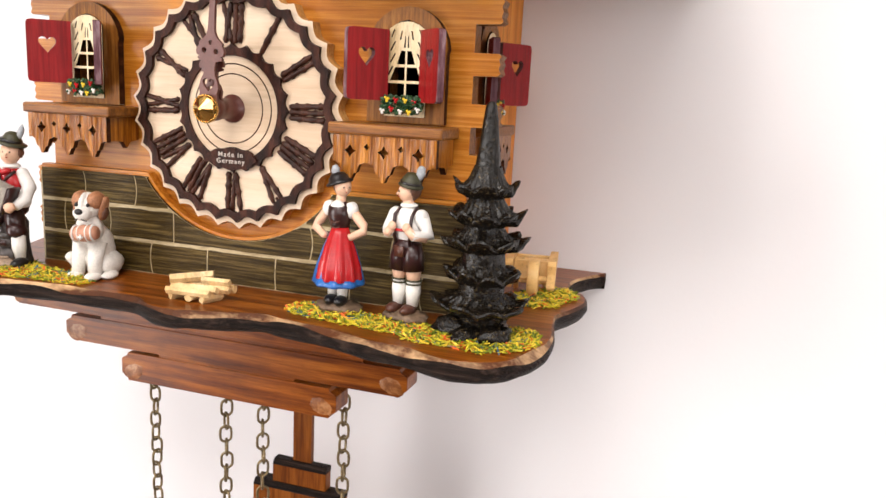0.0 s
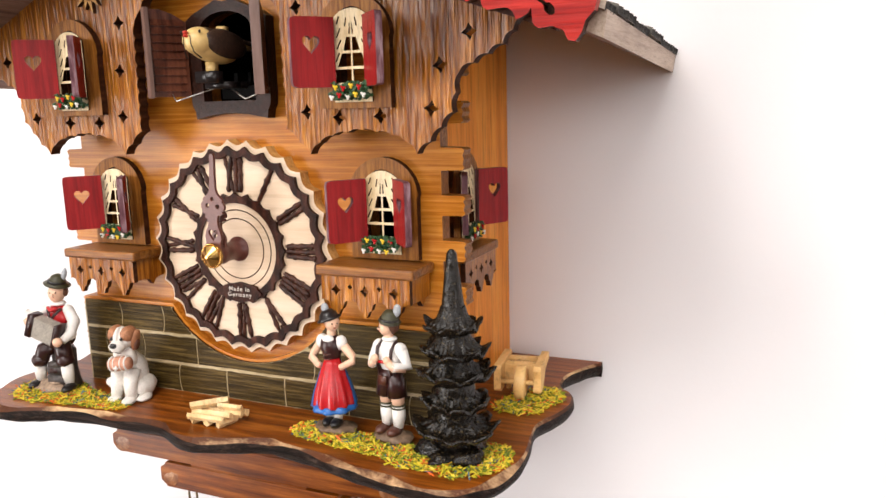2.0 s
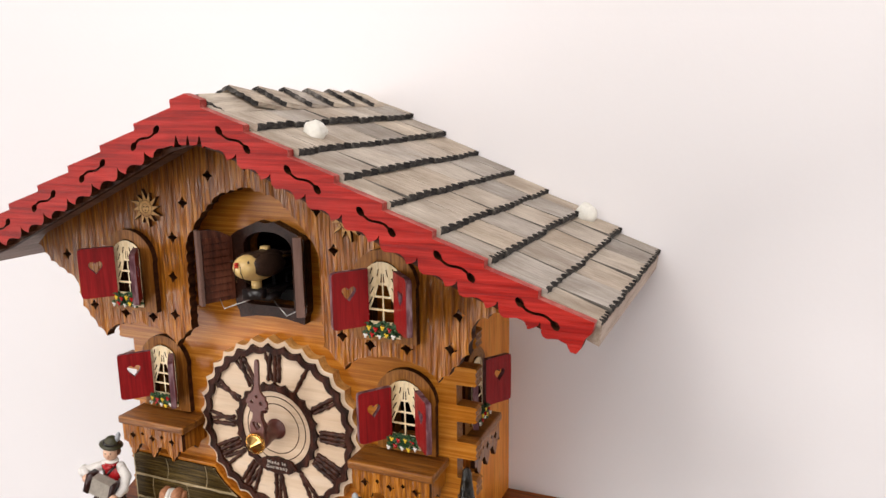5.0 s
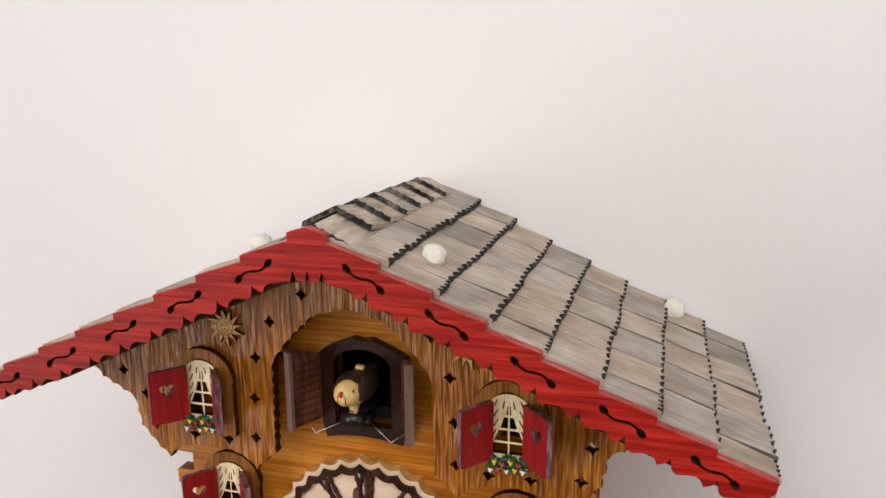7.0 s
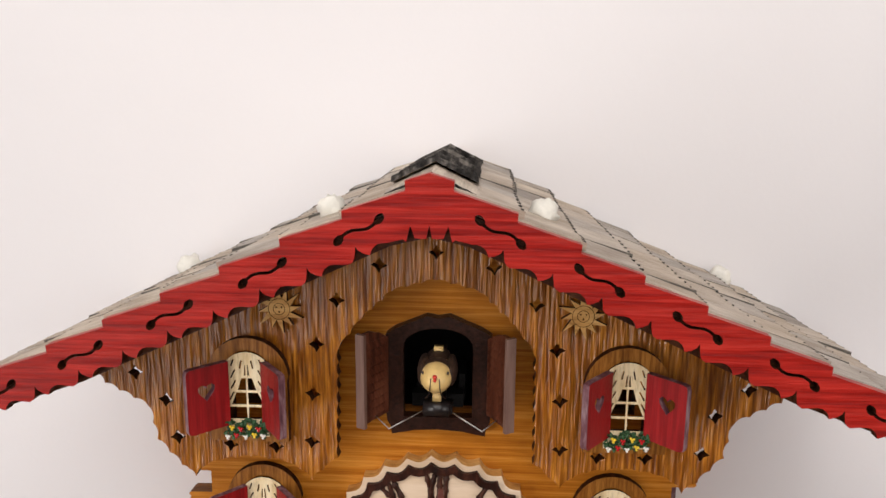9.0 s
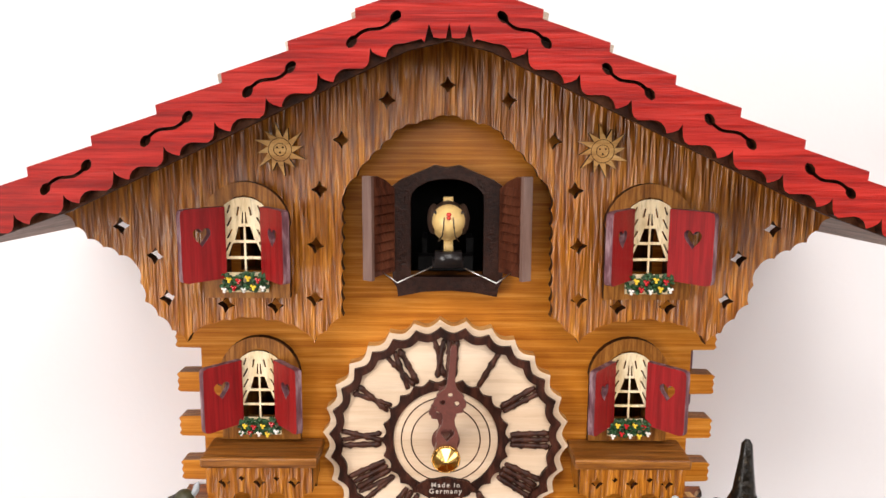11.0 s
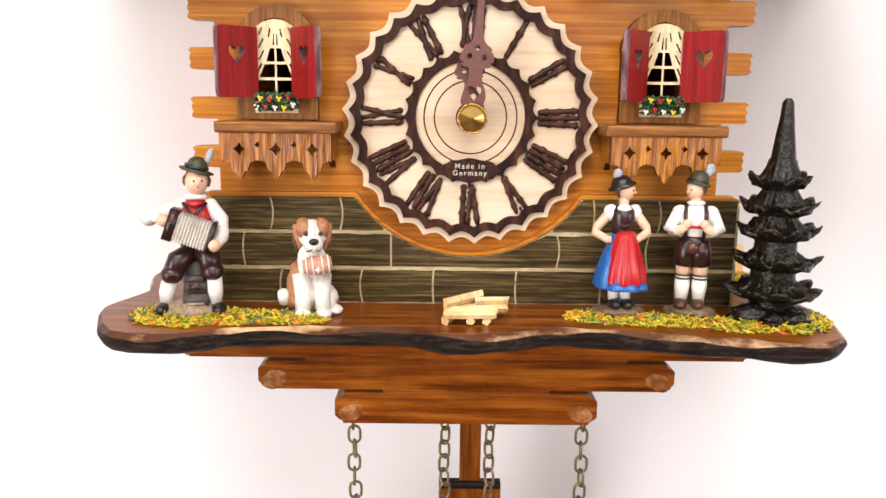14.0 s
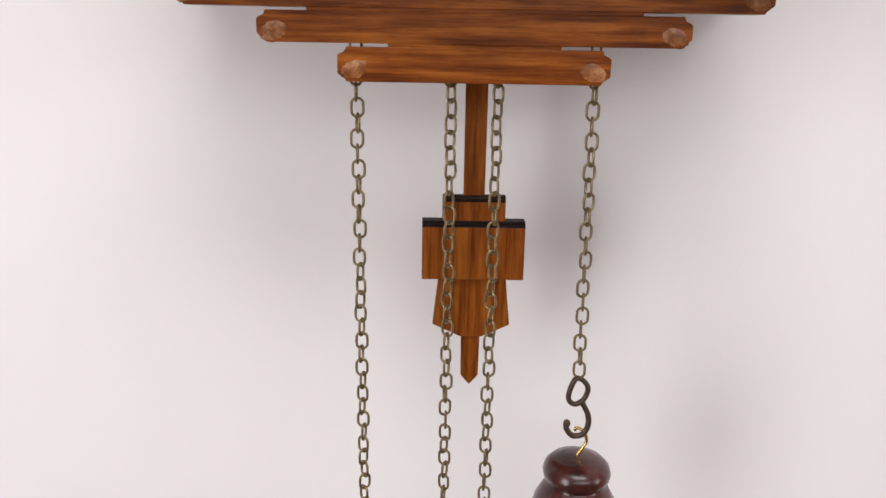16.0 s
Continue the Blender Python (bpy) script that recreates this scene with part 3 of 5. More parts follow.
DIAMONDS = [(0.0230, 0.2375), (0.0405, 0.2225), (0.0492, 0.2035), (0.0512, 0.1818), (0.0520, 0.1605), (0.0675, 0.1577), (0.0870, 0.1580), (0.1265, 0.1890), (0.1140, 0.1772), (0.1098, 0.1605)]
g_holes = [diamond(0.0, 0.2432, 0.0032)]
for x, z in DIAMONDS:
    g_holes += [diamond(x, z, 0.0034, turn=0.12 * math.sin(x * 900)), diamond(-x, z, 0.0034, turn=0.12 * math.sin(x * 700))]
for wx, wz, _ in WINDOWS[2:]:
    g_holes.append([(wx - WX, wz + 0.004), (wx + WX, wz + 0.004), (wx + WX, wz + WH), (wx - WX, wz + WH)])
part("gable_board", plate(gable_outline, g_holes, -0.0205, -0.0150), [OAK, BURNT], clock, "scalloped brown oak gable board with diamond cut-outs")
for sx in (-1, 1):
    part("gable_spacer", new_box(sx * 0.062 - 0.012, sx * 0.062 + 0.012, -0.0150, 0.0, 0.2255, 0.232), BURNT, clock)

# sun ornaments
for sx in (-1, 1):
    x, z = (0.0588 if sx > 0 else -0.0636), 0.2188
    pts = []
    for i in range(24):
        r = 0.0047 if i % 2 else (0.0104 if i % 4 else 0.0088)
        a = 2 * math.pi * i / 24 + (0.16 if i % 2 == 0 else 0)
        pts.append((x + r * math.cos(a), z + r * math.sin(a)))
    sun_ob = part("sun_ornament", plate(pts, (), -0.0228, -0.0205), [SUN_WOOD, BURNT], clock, "carved ochre wooden sun face")
    bm = bmesh.new()
    for r, n in ((0.0044, 26), (0.0024, 18)):
        tube(bm, [(x + r * math.cos(2 * math.pi * i / n), -0.0228, z + r * math.sin(2 * math.pi * i / n)) for i in range(n)], 0.00014, seg=5, close=True)
    for dx, dz in ((-0.0011, 0.0008), (0.0011, 0.0008), (0, -0.0011)):
        ball(bm, (x + dx, -0.0229, z + dz), (0.0004, 0.0002, 0.0004), seg=6)
    part("engraved_line", bm, BURNT, sun_ob)

# ---- roof ----
def f_slot(x0, z0, x1, z1):
    n, c, w = 30, [], []
    for i in range(n + 1):
        u = i / n
        c.append(Vector((x0 + (x1 - x0) * u, z0 + (z1 - z0) * (u + 0.145 * math.sin(2 * math.pi * u)))))
        e = min(u, 1 - u) * abs(x1 - x0)
        w.append(max(0.00055 if 0.0006 < e else 0.0002, math.sqrt(max(0, 0.0015 ** 2 - (e - 0.0014) ** 2))))
    l, r = [], []
    for i in range(n + 1):
        d = (c[min(n, i + 1)] - c[max(0, i - 1)]).normalized()
        nor = Vector((-d.y, d.x))
        l.append(tuple(c[i] + nor * w[i]))
        r.append(tuple(c[i] - nor * w[i]))
    return l + r[::-1]


top = [(0.0, 0.2790), (ROOF_X0, ROOF_Z0 + 0.0005)]
for k in range(0, 8):
    x, z = ROOF_X0 + STEP_X * k, ROOF_Z0 - STEP_Z * k
    top += [(x - 0.0002, z - 0.0030)]
    if k < 8:
        top += [(x + STEP_X, z - STEP_Z)]
tail = [(0.1835, 0.1890), (0.1808, 0.1862), (0.1795, 0.1825), (0.1775, 0.1800), (0.1752, 0.1806), (0.1738, 0.1835), (0.1705, 0.1850)]
low = []
TOOTH = [(0.0, 5.4), (0.6, 4.0), (1.2, 3.1), (2.8, 1.6), (4.4, 0.4), (5.2, 0.0), (5.5, 1.2), (6.2, 2.1), (7.6, 2.7), (9.2, 2.4), (10.8, 1.7), (12.8, 0.7), (14.8, -0.2), (16.2, 0.2), (16.8, 1.2), (17.1, 3.9)]
for k in range(-1, 10):
    x = 0.1633 - 0.0172 * k
    for d, h in TOOTH:
        xx = x - d * 1e-3
        if 0.0145 < xx < 0.1700:
            low.append((xx, 0.2598 - 0.468 * xx + 0.003 * max(0.0, xx - 0.13) / 0.04 + h * 1e-3))
low += [(0.0090, 0.2560), (0.0080, 0.2550), (0.0066, 0.2608), (0.0050, 0.2565), (0.0030, 0.2562), (0.0010, 0.2563)]
for sx, nm in ((1, "r"), (-1, "l")):
    pts = top + tail + low + [(0.0, 0.2612)]
    hs = [f_slot(u, roof_z(u) - 0.0076, u + 0.0170, roof_z(u + 0.0170) - 0.0110) for u in (0.0160 + 0.0344 * j for j in range(5))]
    if sx < 0:
        pts, hs = mirrored(pts), [mirrored(h) for h in hs]
    bm = plate(pts, hs, -0.0600, -0.0555)
    for f in bm.faces:
        c = f.calc_center_median()
        if f.material_index == 1 and c.z > roof_z(c.x) - 0.0050:
            f.material_index = 2
    part("bargeboard", bm, [RED, BURNT, RED_TOP], clock, "red-stained stepped bargeboard with carved scroll slots")
for sx in (-1, 1):
    pts = [(0.0, 0.2705), (0.1785, roof_z(0.1785) - 0.0062), (0.1700, 0.1842), (0.1300, 0.1984), (0.0140, 0.2526), (0.0, 0.2560)]
    pts = mirrored(pts) if sx < 0 else pts
    part("backing_board", plate(pts, (), -0.0554, -0.0520), [UNDERSIDE, BURNT], clock, "brown straight-edged board behind the red bargeboard")
roof = []
for sx in (-1, 1):
    t = 0.0036
    pts = [(0.0, roof_z(0) - 0.0092), (0.1858, roof_z(0.1858) - 0.0026), (0.1846, roof_z(0.1858) - 0.0026 - 2.4 * t), (0.0, roof_z(0) - 0.0092 - t * 1.1)]
    if sx < 0:
        pts = mirrored(pts)
    bm = plate(pts, (), -0.0519, 0.1118)
    for v in bm.verts:
        v.co.z -= roof_drop(v.co.x, v.co.y)
    for f in bm.faces:
        if abs(f.calc_center_median().x) > 0.184:
            f.material_index = 2
    roof.append(part("roof_board", bm, [PALE_BOARD, ROOF_UNDER, PALE_BOARD], clock, "brown board roof slope under grey shingles"))


def shingle_mesh(w, length, seed, lobes=4, side=2):
    """A short weathered shingle along x with a wavy cut lower end."""
    rnd = random.Random(seed)
    top, low = [(0.0, -w / 2), (0.0, w / 2)], [(0.0, -w / 2), (0.0, w / 2)]
    for i in range(lobes):
        z0 = w / 2 - w * i / lobes
        z1 = w / 2 - w * (i + 1) / lobes
        d, tip = rnd.uniform(0.0016, 0.0024), length + rnd.uniform(-0.0005, 0.0003)
        for u in (0.05, 0.12, 0.20, 0.36, 0.64, 0.80, 0.88, 0.95):
            g = max(0.0, math.sin(math.pi * (u - 0.10) / 0.8)) ** 0.42
            top.append((tip - d * g, z0 + (z1 - z0) * u))
            low.append((tip + 0.0004 - d * 0.15 * g, z0 + (z1 - z0) * u))
    bm = bmesh.new()
    up = [bm.verts.new((x, z, 0.0028)) for x, z in top]
    dn = [bm.verts.new((x, z, 0.0)) for x, z in low]
    bm.faces.new(up[::-1]), bm.faces.new(dn)
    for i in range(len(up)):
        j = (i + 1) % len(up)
        # Sides within joints are darker than verge sides: gap shade put into the colour.
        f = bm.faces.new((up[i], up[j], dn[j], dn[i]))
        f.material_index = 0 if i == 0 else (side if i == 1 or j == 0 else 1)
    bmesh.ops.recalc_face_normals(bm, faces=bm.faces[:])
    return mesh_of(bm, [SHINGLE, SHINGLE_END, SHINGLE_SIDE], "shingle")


SLOPE = math.atan(ROOF_S)
variants = [shingle_mesh(0.0330, 0.0268, 11 + i, 4) for i in range(5)]
verge_variants = [shingle_mesh(0.0330, 0.0268, 31 + i, 4, 0) for i in range(3)]
rnd = random.Random(5)
for si, sx in enumerate((-1, 1)):
    for row in range(8):
        y, col = -0.0545 + (0.0165 if row % 2 else 0.0), 0
        xe = ROOF_X0 + STEP_X * (row + 1)
        x0 = xe - 0.0268 * math.cos(SLOPE)
        while y < 0.1115:
            w = 0.0330 * rnd.uniform(0.92, 1.04)
            if col == 0 and row % 2:
                w, y = 0.0165, -0.0545
            if y + w > 0.1080:
                w = 0.1120 - y
            if w < 0.003:
                break
            ob = new("shingle", variants[rnd.randrange(5)] if col else verge_variants[row % 3])
            z0 = roof_z(x0) - 0.0066
            tilt = SLOPE - 0.105 + rnd.uniform(-0.034, 0.022)
            m = Matrix.Translation((x0 * sx, y + w / 2, z0 + 0.0009 - roof_drop(x0 + 0.012, y + w / 2))) @ Matrix.Rotation(-0.012 - 0.036 * x0 / 0.184, 4, "X") @ (Matrix.Rotation(math.pi, 4, "Z") if sx < 0 else Matrix.Identity(4)) @ Matrix.Rotation(tilt, 4, "Y") @ Matrix.Rotation(rnd.uniform(-0.03, 0.03), 4, "Z") @ Matrix.Diagonal((1 + rnd.uniform(-0.02, 0.03), w / 0.0330 * rnd.uniform(0.976, 0.992), 1, 1))
            ob.parent = roof[si]
            ob.matrix_basis = m
            y += w
            col += 1
# ridge caps: short scalloped boards, each with its front end raised over the one before it
for i in range(7):
    y0 = -0.0520 + i * 0.0232
    for sx in (-1, 1):
        bm = bmesh.new()
        rnd2 = random.Random(40 + i * 2 + sx)
        lift = 0.0 if i == 0 else 0.0046
        z = 0.2786 - 0.0008 * i
        half_w, n = 0.0172 + rnd2.uniform(-0.0008, 0.0008), 12
        rows_ = []
        for k in range(n + 1):
            u = half_w * k / n
            notch = 0.0016 * abs(math.sin(math.pi * k / 3.0)) + rnd2.uniform(-0.0002, 0.0002)
            drop = ROOF_S * 1.03 * u
            front, back_y = y0 - notch, y0 + 0.0290
            rows_.append([bm.verts.new((sx * u, q, zz)) for q, zz in ((front + 0.0010, z + lift - drop), (back_y, z + 0.0002 - drop), (back_y, z - 0.0016 - drop), (front, z + lift - 0.0022 - drop))])
        for p, q in zip(rows_, rows_[1:]):
            for e in range(4):
                f = bm.faces.new((p[e], q[e], q[(e + 1) % 4], p[(e + 1) % 4]))
                f.material_index = 1 if e == 3 else 0
        bm.faces.new(rows_[0]), bm.faces.new(rows_[-1])
        part("ridge_shingle", bm, [SHINGLE_RIDGE, SHINGLE_END], roof[0 if sx < 0 else 1])
for i, (x, y) in enumerate(((0.0420, -0.0205), (0.1465, 0.0970), (-0.0420, -0.0205), (-0.1465, 0.0970))):
    bm = bmesh.new()
    k = 1.0 if y < 0 else 1.25
    ball(bm, (x, y, roof_z(x) + 0.0010 - roof_drop(x, y)), (0.0058 * k, 0.0048 * k, 0.0049 * k), m=Matrix.Rotation(0.45 if x > 0 else -0.45, 4, "Y") @ Matrix.Rotation(i * 1.3, 4, "Z"), rough=0.45, seg=14)
    tagged(part("pebble", bm, PEBBLE, None), "small white pebble lying on the grey shingles", "stone", group="roof pebbles")

# ---- platform with a wavy charred rim ----
half_r = [(0.0020, -0.0535), (0.0150, -0.0500), (0.0283, -0.0445), (0.0413, -0.0430), (0.0550, -0.0445), (0.0690, -0.0490), (0.0850, -0.0530), (0.1000, -0.0562), (0.1150, -0.0588), (0.1290, -0.0582), (0.1372, -0.0518), (0.1440, -0.0420), (0.1470, -0.0270), (0.1460, -0.0100), (0.1432, 0.0040), (0.1425, 0.0150), (0.1478, 0.0300), (0.1505, 0.0450), (0.1472, 0.0580), (0.1390, 0.0670), (0.1385, 0.0840), (0.1440, 0.0975), (0.1490, 0.1060), (0.1505, 0.1118)]
half_l = [(-0.0110, -0.0505), (-0.0237, -0.0450), (-0.0366, -0.0440), (-0.0537, -0.0455), (-0.0716, -0.0442), (-0.0880, -0.0470), (-0.1010, -0.0520), (-0.1145, -0.0570), (-0.1265, -0.0555), (-0.1370, -0.0490), (-0.1455, -0.0335), (-0.1495, -0.0150), (-0.1440, 0.0050), (-0.1425, 0.0150), (-0.1478, 0.0300), (-0.1505, 0.0450), (-0.1472, 0.0580), (-0.1390, 0.0670), (-0.1385, 0.0840), (-0.1440, 0.0975), (-0.1490, 0.1060), (-0.1505, 0.1118)]
edge = smooth_loop(half_r + half_l[::-1], 5)
edge = [(max(-0.1508, min(0.1508, x)), min(y, 0.1118)) for x, y in edge if y < 0.1119 or abs(x) > 0.1495]
bm = bmesh.new()
n = len(edge)
rings = []


def inset(i, d):
    a, b = Vector(edge[i - 1]), Vector(edge[(i + 1) % n])
    t = (b - a).normalized()
    q = Vector(edge[i]) + Vector((-t.y, t.x)) * d
    return q if edge[i][1] < 0.1110 else Vector((q.x, min(q.y, 0.1118)))


for level in range(5):
    ring = []
    for i in range(n):
        chip = 0.5 + 0.5 * math.sin(i * 0.42) * math.cos(i * 0.17) + 0.4 * noise.noise(Vector((i * 0.35, 3.0, 0)))
        cut = 0.0008 + 0.0034 * max(0.0, min(1.0, chip)) * (1.0 if edge[i][1] < -0.02 else 0.25)
        d, z = ((cut, P_TOP), (cut * 0.25, P_TOP - cut * 0.55 - 0.0004), (0.0, P_TOP - 0.0042), (0.0009 + 0.0006 * chip, P_TOP - 0.0066), (0.0022 + 0.0012 * chip, 0.0102 + 0.0010 * max(0.0, min(1.0, chip)) * (1.0 if edge[i][1] < -0.02 else 0.0)))[level]
        q = inset(i, d)
        ring.append(bm.verts.new((q.x, q.y, z)))
    rings.append(ring)
for lv in range(4):
    for i in range(n):
        f = bm.faces.new((rings[lv][i], rings[lv][(i + 1) % n], rings[lv + 1][(i + 1) % n], rings[lv + 1][i]))
        f.material_index, f.smooth = (2 if lv == 0 else 1), lv > 0
for ring in (rings[0], rings[-1]):
    tri_pts = [Vector((v.co.x, v.co.y, 0)) for v in ring]
    for t in tessellate_polygon([tri_pts]):
        bm.faces.new([ring[i] for i in t])
part("platform", bm, [WALNUT, CHAR, RAW], clock, "walnut-stained wavy platform with a charred carved rim")

# stepped board of three carved logs under the platform
def log_board(x, z0, z1):
    e = [(x - 0.0036, z0), (x - 0.0030, z0 + 0.0016), (x - 0.0010, z0 + 0.0026), (x, z0 + 0.0034), (x, z1 - 0.0034), (x - 0.0010, z1 - 0.0026), (x - 0.0030, z1 - 0.0016), (x - 0.0036, z1)]
    return plate(e + mirrored(e), (), -0.0150, -0.0030)


for x, z0, z1 in ((0.1198, -0.0032, 0.0101), (0.0877, -0.0170, -0.0046), (0.0557, -0.0322, -0.0184)):
    lg = part("carved_log", log_board(x, z0, z1), [WALNUT, WALNUT], clock, "walnut-stained carved log board", bevel=0.0003)
    for sx in (-1, 1):
        bm = bmesh.new()
        ball(bm, (sx * (x - 0.0070), -0.0148, (z0 + z1) / 2 - 0.0018), (0.0062, 0.0004, 0.0042), m=Matrix.Rotation(sx * 0.3, 4, "Y"), rough=0.18, seg=16)
        part("carved_facet", bm, WALNUT_END, lg)
bm = bmesh.new()
box(bm, -0.0675, 0.0675, -0.0144, -0.0036, -0.0050, -0.0030)
box(bm, -0.0352, 0.0352, -0.0144, -0.0036, -0.0190, -0.0168)
part("log_web", bm, WALNUT, clock)

# ---- windows ----
def rot_at(p, ang):
    return Matrix.Translation(p) @ Matrix.Rotation(radians(ang), 4, "Z")


CURTAIN_PANES = [[(-0.0011, 0.0268), (-0.0004, 0.0268), (-0.0004, 0.0312), (-0.0007, 0.0312)], [(-0.0038, 0.0204), (-0.0004, 0.0204), (-0.0004, 0.0256), (-0.0022, 0.0256)], [(-0.0066, 0.0141), (-0.0004, 0.0141), (-0.0004, 0.0193), (-0.0045, 0.0193)], [(-0.0079, 0.0078), (-0.0004, 0.0078), (-0.0004, 0.0130), (-0.0079, 0.0130), (-0.0075, 0.0110)]]
SLITS = [(-0.0064, 0.0308, -0.0053, 0.0338), (-0.0067, 0.0256, -0.0048, 0.0292), (-0.0067, 0.0210, -0.0047, 0.0246), (-0.0074, 0.0160, -0.0056, 0.0196), (-0.0027, 0.0298, -0.0020, 0.0332)]


def window(wx, wz, wy, m, angles):
    """A small chalet window: oak surround with an arched head, fretted curtain pane, two open shutters and flowers."""
    head = arc(0, 0.0255, 0.0172, 4, 176, 14)
    surround = [(-0.0166, -0.0025), (0.0166, -0.0025), (0.0166, 0.0250)] + head + [(-0.0166, 0.0250)]
    inner = [(-WX, 0.0015), (WX, 0.0015), (WX, 0.0310)] + arc(0, 0.0290, 0.0086, 15, 165, 6) + [(-WX, 0.0310)]
    M = m @ Matrix.Translation((wx, wy, wz))
    w = part("window", plate(surround, [inner], -0.0018, 0.0018, m=M), [OAK_TRIM, BURNT], clock, "arched brown oak window with open red shutters")
    shape = [(-0.0087, 0.0), (0.0087, 0.0), (0.0087, 0.0325)] + arc(0, 0.0262, 0.0107, 36, 144, 8)[1:-1] + [(-0.0087, 0.0325)]
    cut = []
    for q in CURTAIN_PANES:
        cut += [q, mirrored(q)]
    for x0, z0, x1, z1 in SLITS:
        d = Vector((x1 - x0, z1 - z0)).normalized()
        nx, nz = -d.y * 0.00030, d.x * 0.00030
        q = [(x0 - nx, z0 - nz), (x1 - nx, z1 - nz), (x1 + nx, z1 + nz), (x0 + nx, z0 + nz)]
        cut += [q, mirrored(q)]
    part("curtain_pane", plate(shape, cut, -0.0026, -0.0019, m=M), [CREAM, BURNT], w, "cream fretted veneer with curtains and glazing bars")
    for sx, ang in ((-1, angles[0]), (1, angles[1])):
        r = 0.0022
        o = [(0.0, 0.0), (0.0182 - r, 0.0), (0.0178, 0.0006), (0.0182, r), (0.0182, 0.0275 - r), (0.0178, 0.0270), (0.0182 - r, 0.0275), (0.0, 0.0275)]
        hh = heart(0.0098, 0.0172, 0.0040)
        if sx < 0:
            o, hh = mirrored(o), mirrored(hh)
        S = M @ Matrix.Translation((sx * 0.0087, -0.0030, 0.0060)) @ Matrix.Rotation(radians(-ang * sx), 4, "Z")
        part("shutter", plate(o, [hh], -0.0028, 0.0, m=S), [RED_SHUTTER, RED_EDGE], w, "dark red open shutter with a heart cut-out")
    bm = bmesh.new()
    r3 = random.Random(int(abs(wx * 1e5)) + int(wz * 1e4))
    for i in range(150):
        c = Vector((r3.uniform(-0.0084, 0.0084), -0.0054 + r3.uniform(-0.0020, 0.0024), 0.0046 + r3.uniform(-0.0034, 0.0034)))
        k = Matrix.Rotation(r3.uniform(0, 6), 4, "X") @ Matrix.Rotation(r3.uniform(0, 6), 4, "Z")
        bmesh.ops.create_icosphere(bm, subdivisions=1, radius=1, matrix=Matrix.Translation(c) @ k @ Matrix.Diagonal((0.0012, 0.0008, 0.0005, 1)))
    for i in range(9):
        c = Vector((-0.0074 + 0.00185 * i, -0.0076 + r3.uniform(-0.0005, 0.0005), 0.0042 + (0.0019 if i % 2 else -0.0017) + r3.uniform(-0.0008, 0.0008)))
        q = len(bm.faces)
        for d in ((0, 0), (0.0007, 0.0003), (-0.0005, 0.0006), (0.0001, -0.0007)):
            bmesh.ops.create_icosphere(bm, subdivisions=1, radius=0.00062, matrix=Matrix.Translation(c + Vector((d[0], 0, d[1]))))
        bm.faces.ensure_lookup_table()
        for f in bm.faces[q:]:
            f.material_index = (1, 2, 3)[(i * 2 + i // 3) % 3]
    bm.transform(M)
    part("window_box", bm, [LEAF, WHITE, VEST, YELLOW], w, "tiny red, white and yellow flowers in green leaves")
    return w


I4 = Matrix.Identity(4)
for (wx, wz, wy), ang in zip(WINDOWS, ((48, 50), (52, 48), (46, 52), (52, 46))):
    window(wx, wz, wy, I4, ang)
SIDE = Matrix.Translation((0.096, 0.040, 0)) @ Matrix.Rotation(radians(90), 4, "Z")
window(0.0, 0.0975, -0.0018, SIDE, (22, 32))

# ---- balconies below the lower windows ----
def balcony(cx, m, half_w, depth, name_label):
    ztop, M = 0.0945, m @ Matrix.Translation((cx, 0, 0))
    bm = bmesh.new()
    box(bm, -half_w, half_w, -depth, -0.0005, ztop - 0.0045, ztop)
    bm.transform(M)
    b = part("balcony", bm, OAK_FLAT, clock, name_label, bevel=0.0009)
    w = half_w - 0.0022
    lowe = []
    for i in range(3):
        c = -w * 0.66 + i * w * 0.66
        lowe += [(c - w * 0.30, 0.0795), (c - w * 0.19, 0.0785), (c - w * 0.14, 0.0755), (c - w * 0.09, 0.0750), (c - w * 0.03, 0.0722), (c + w * 0.03, 0.0722), (c + w * 0.09, 0.0750), (c + w * 0.14, 0.0755), (c + w * 0.19, 0.0785), (c + w * 0.30, 0.0795)]
    out = [(-w, 0.0900), (-w, 0.0790)] + lowe + [(w, 0.0790), (w, 0.0900)]
    hs = [diamond(-w * 0.66 + i * w * 0.66, 0.0838, 0.0026) for i in range(3)] + [diamond(s * w * 0.33, 0.0855, 0.0013, 0.5) for s in (-1, 1)]
    part("slatted_front", plate(out, hs, -depth + 0.0010, -depth + 0.0034, m=M), [OAK, BURNT], b, "grooved front with diamond cut-outs and pointed ends")
    for s in (-1, 1):
        R = M @ Matrix.Translation((s * (w - 0.0012), 0, 0)) @ Matrix.Rotation(radians(90), 4, "Z")
        side = [(-depth + 0.0036, 0.0795), (-0.0110, 0.0790), (-0.0085, 0.0760), (-0.0060, 0.0790), (-0.0006, 0.0795), (-0.0006, 0.0899), (-depth + 0.0036, 0.0899)]
        part("side_board", plate(side, (), -0.0012, 0.0012, m=R), [OAK, BURNT], b)
    return b


for cx in (-0.0762, 0.0762):
    balcony(cx, I4, 0.0238, 0.0222, "small grooved oak balcony under a shuttered window")
balcony(0.0, SIDE, 0.0225, 0.0115, "small grooved oak balcony on the case's side")

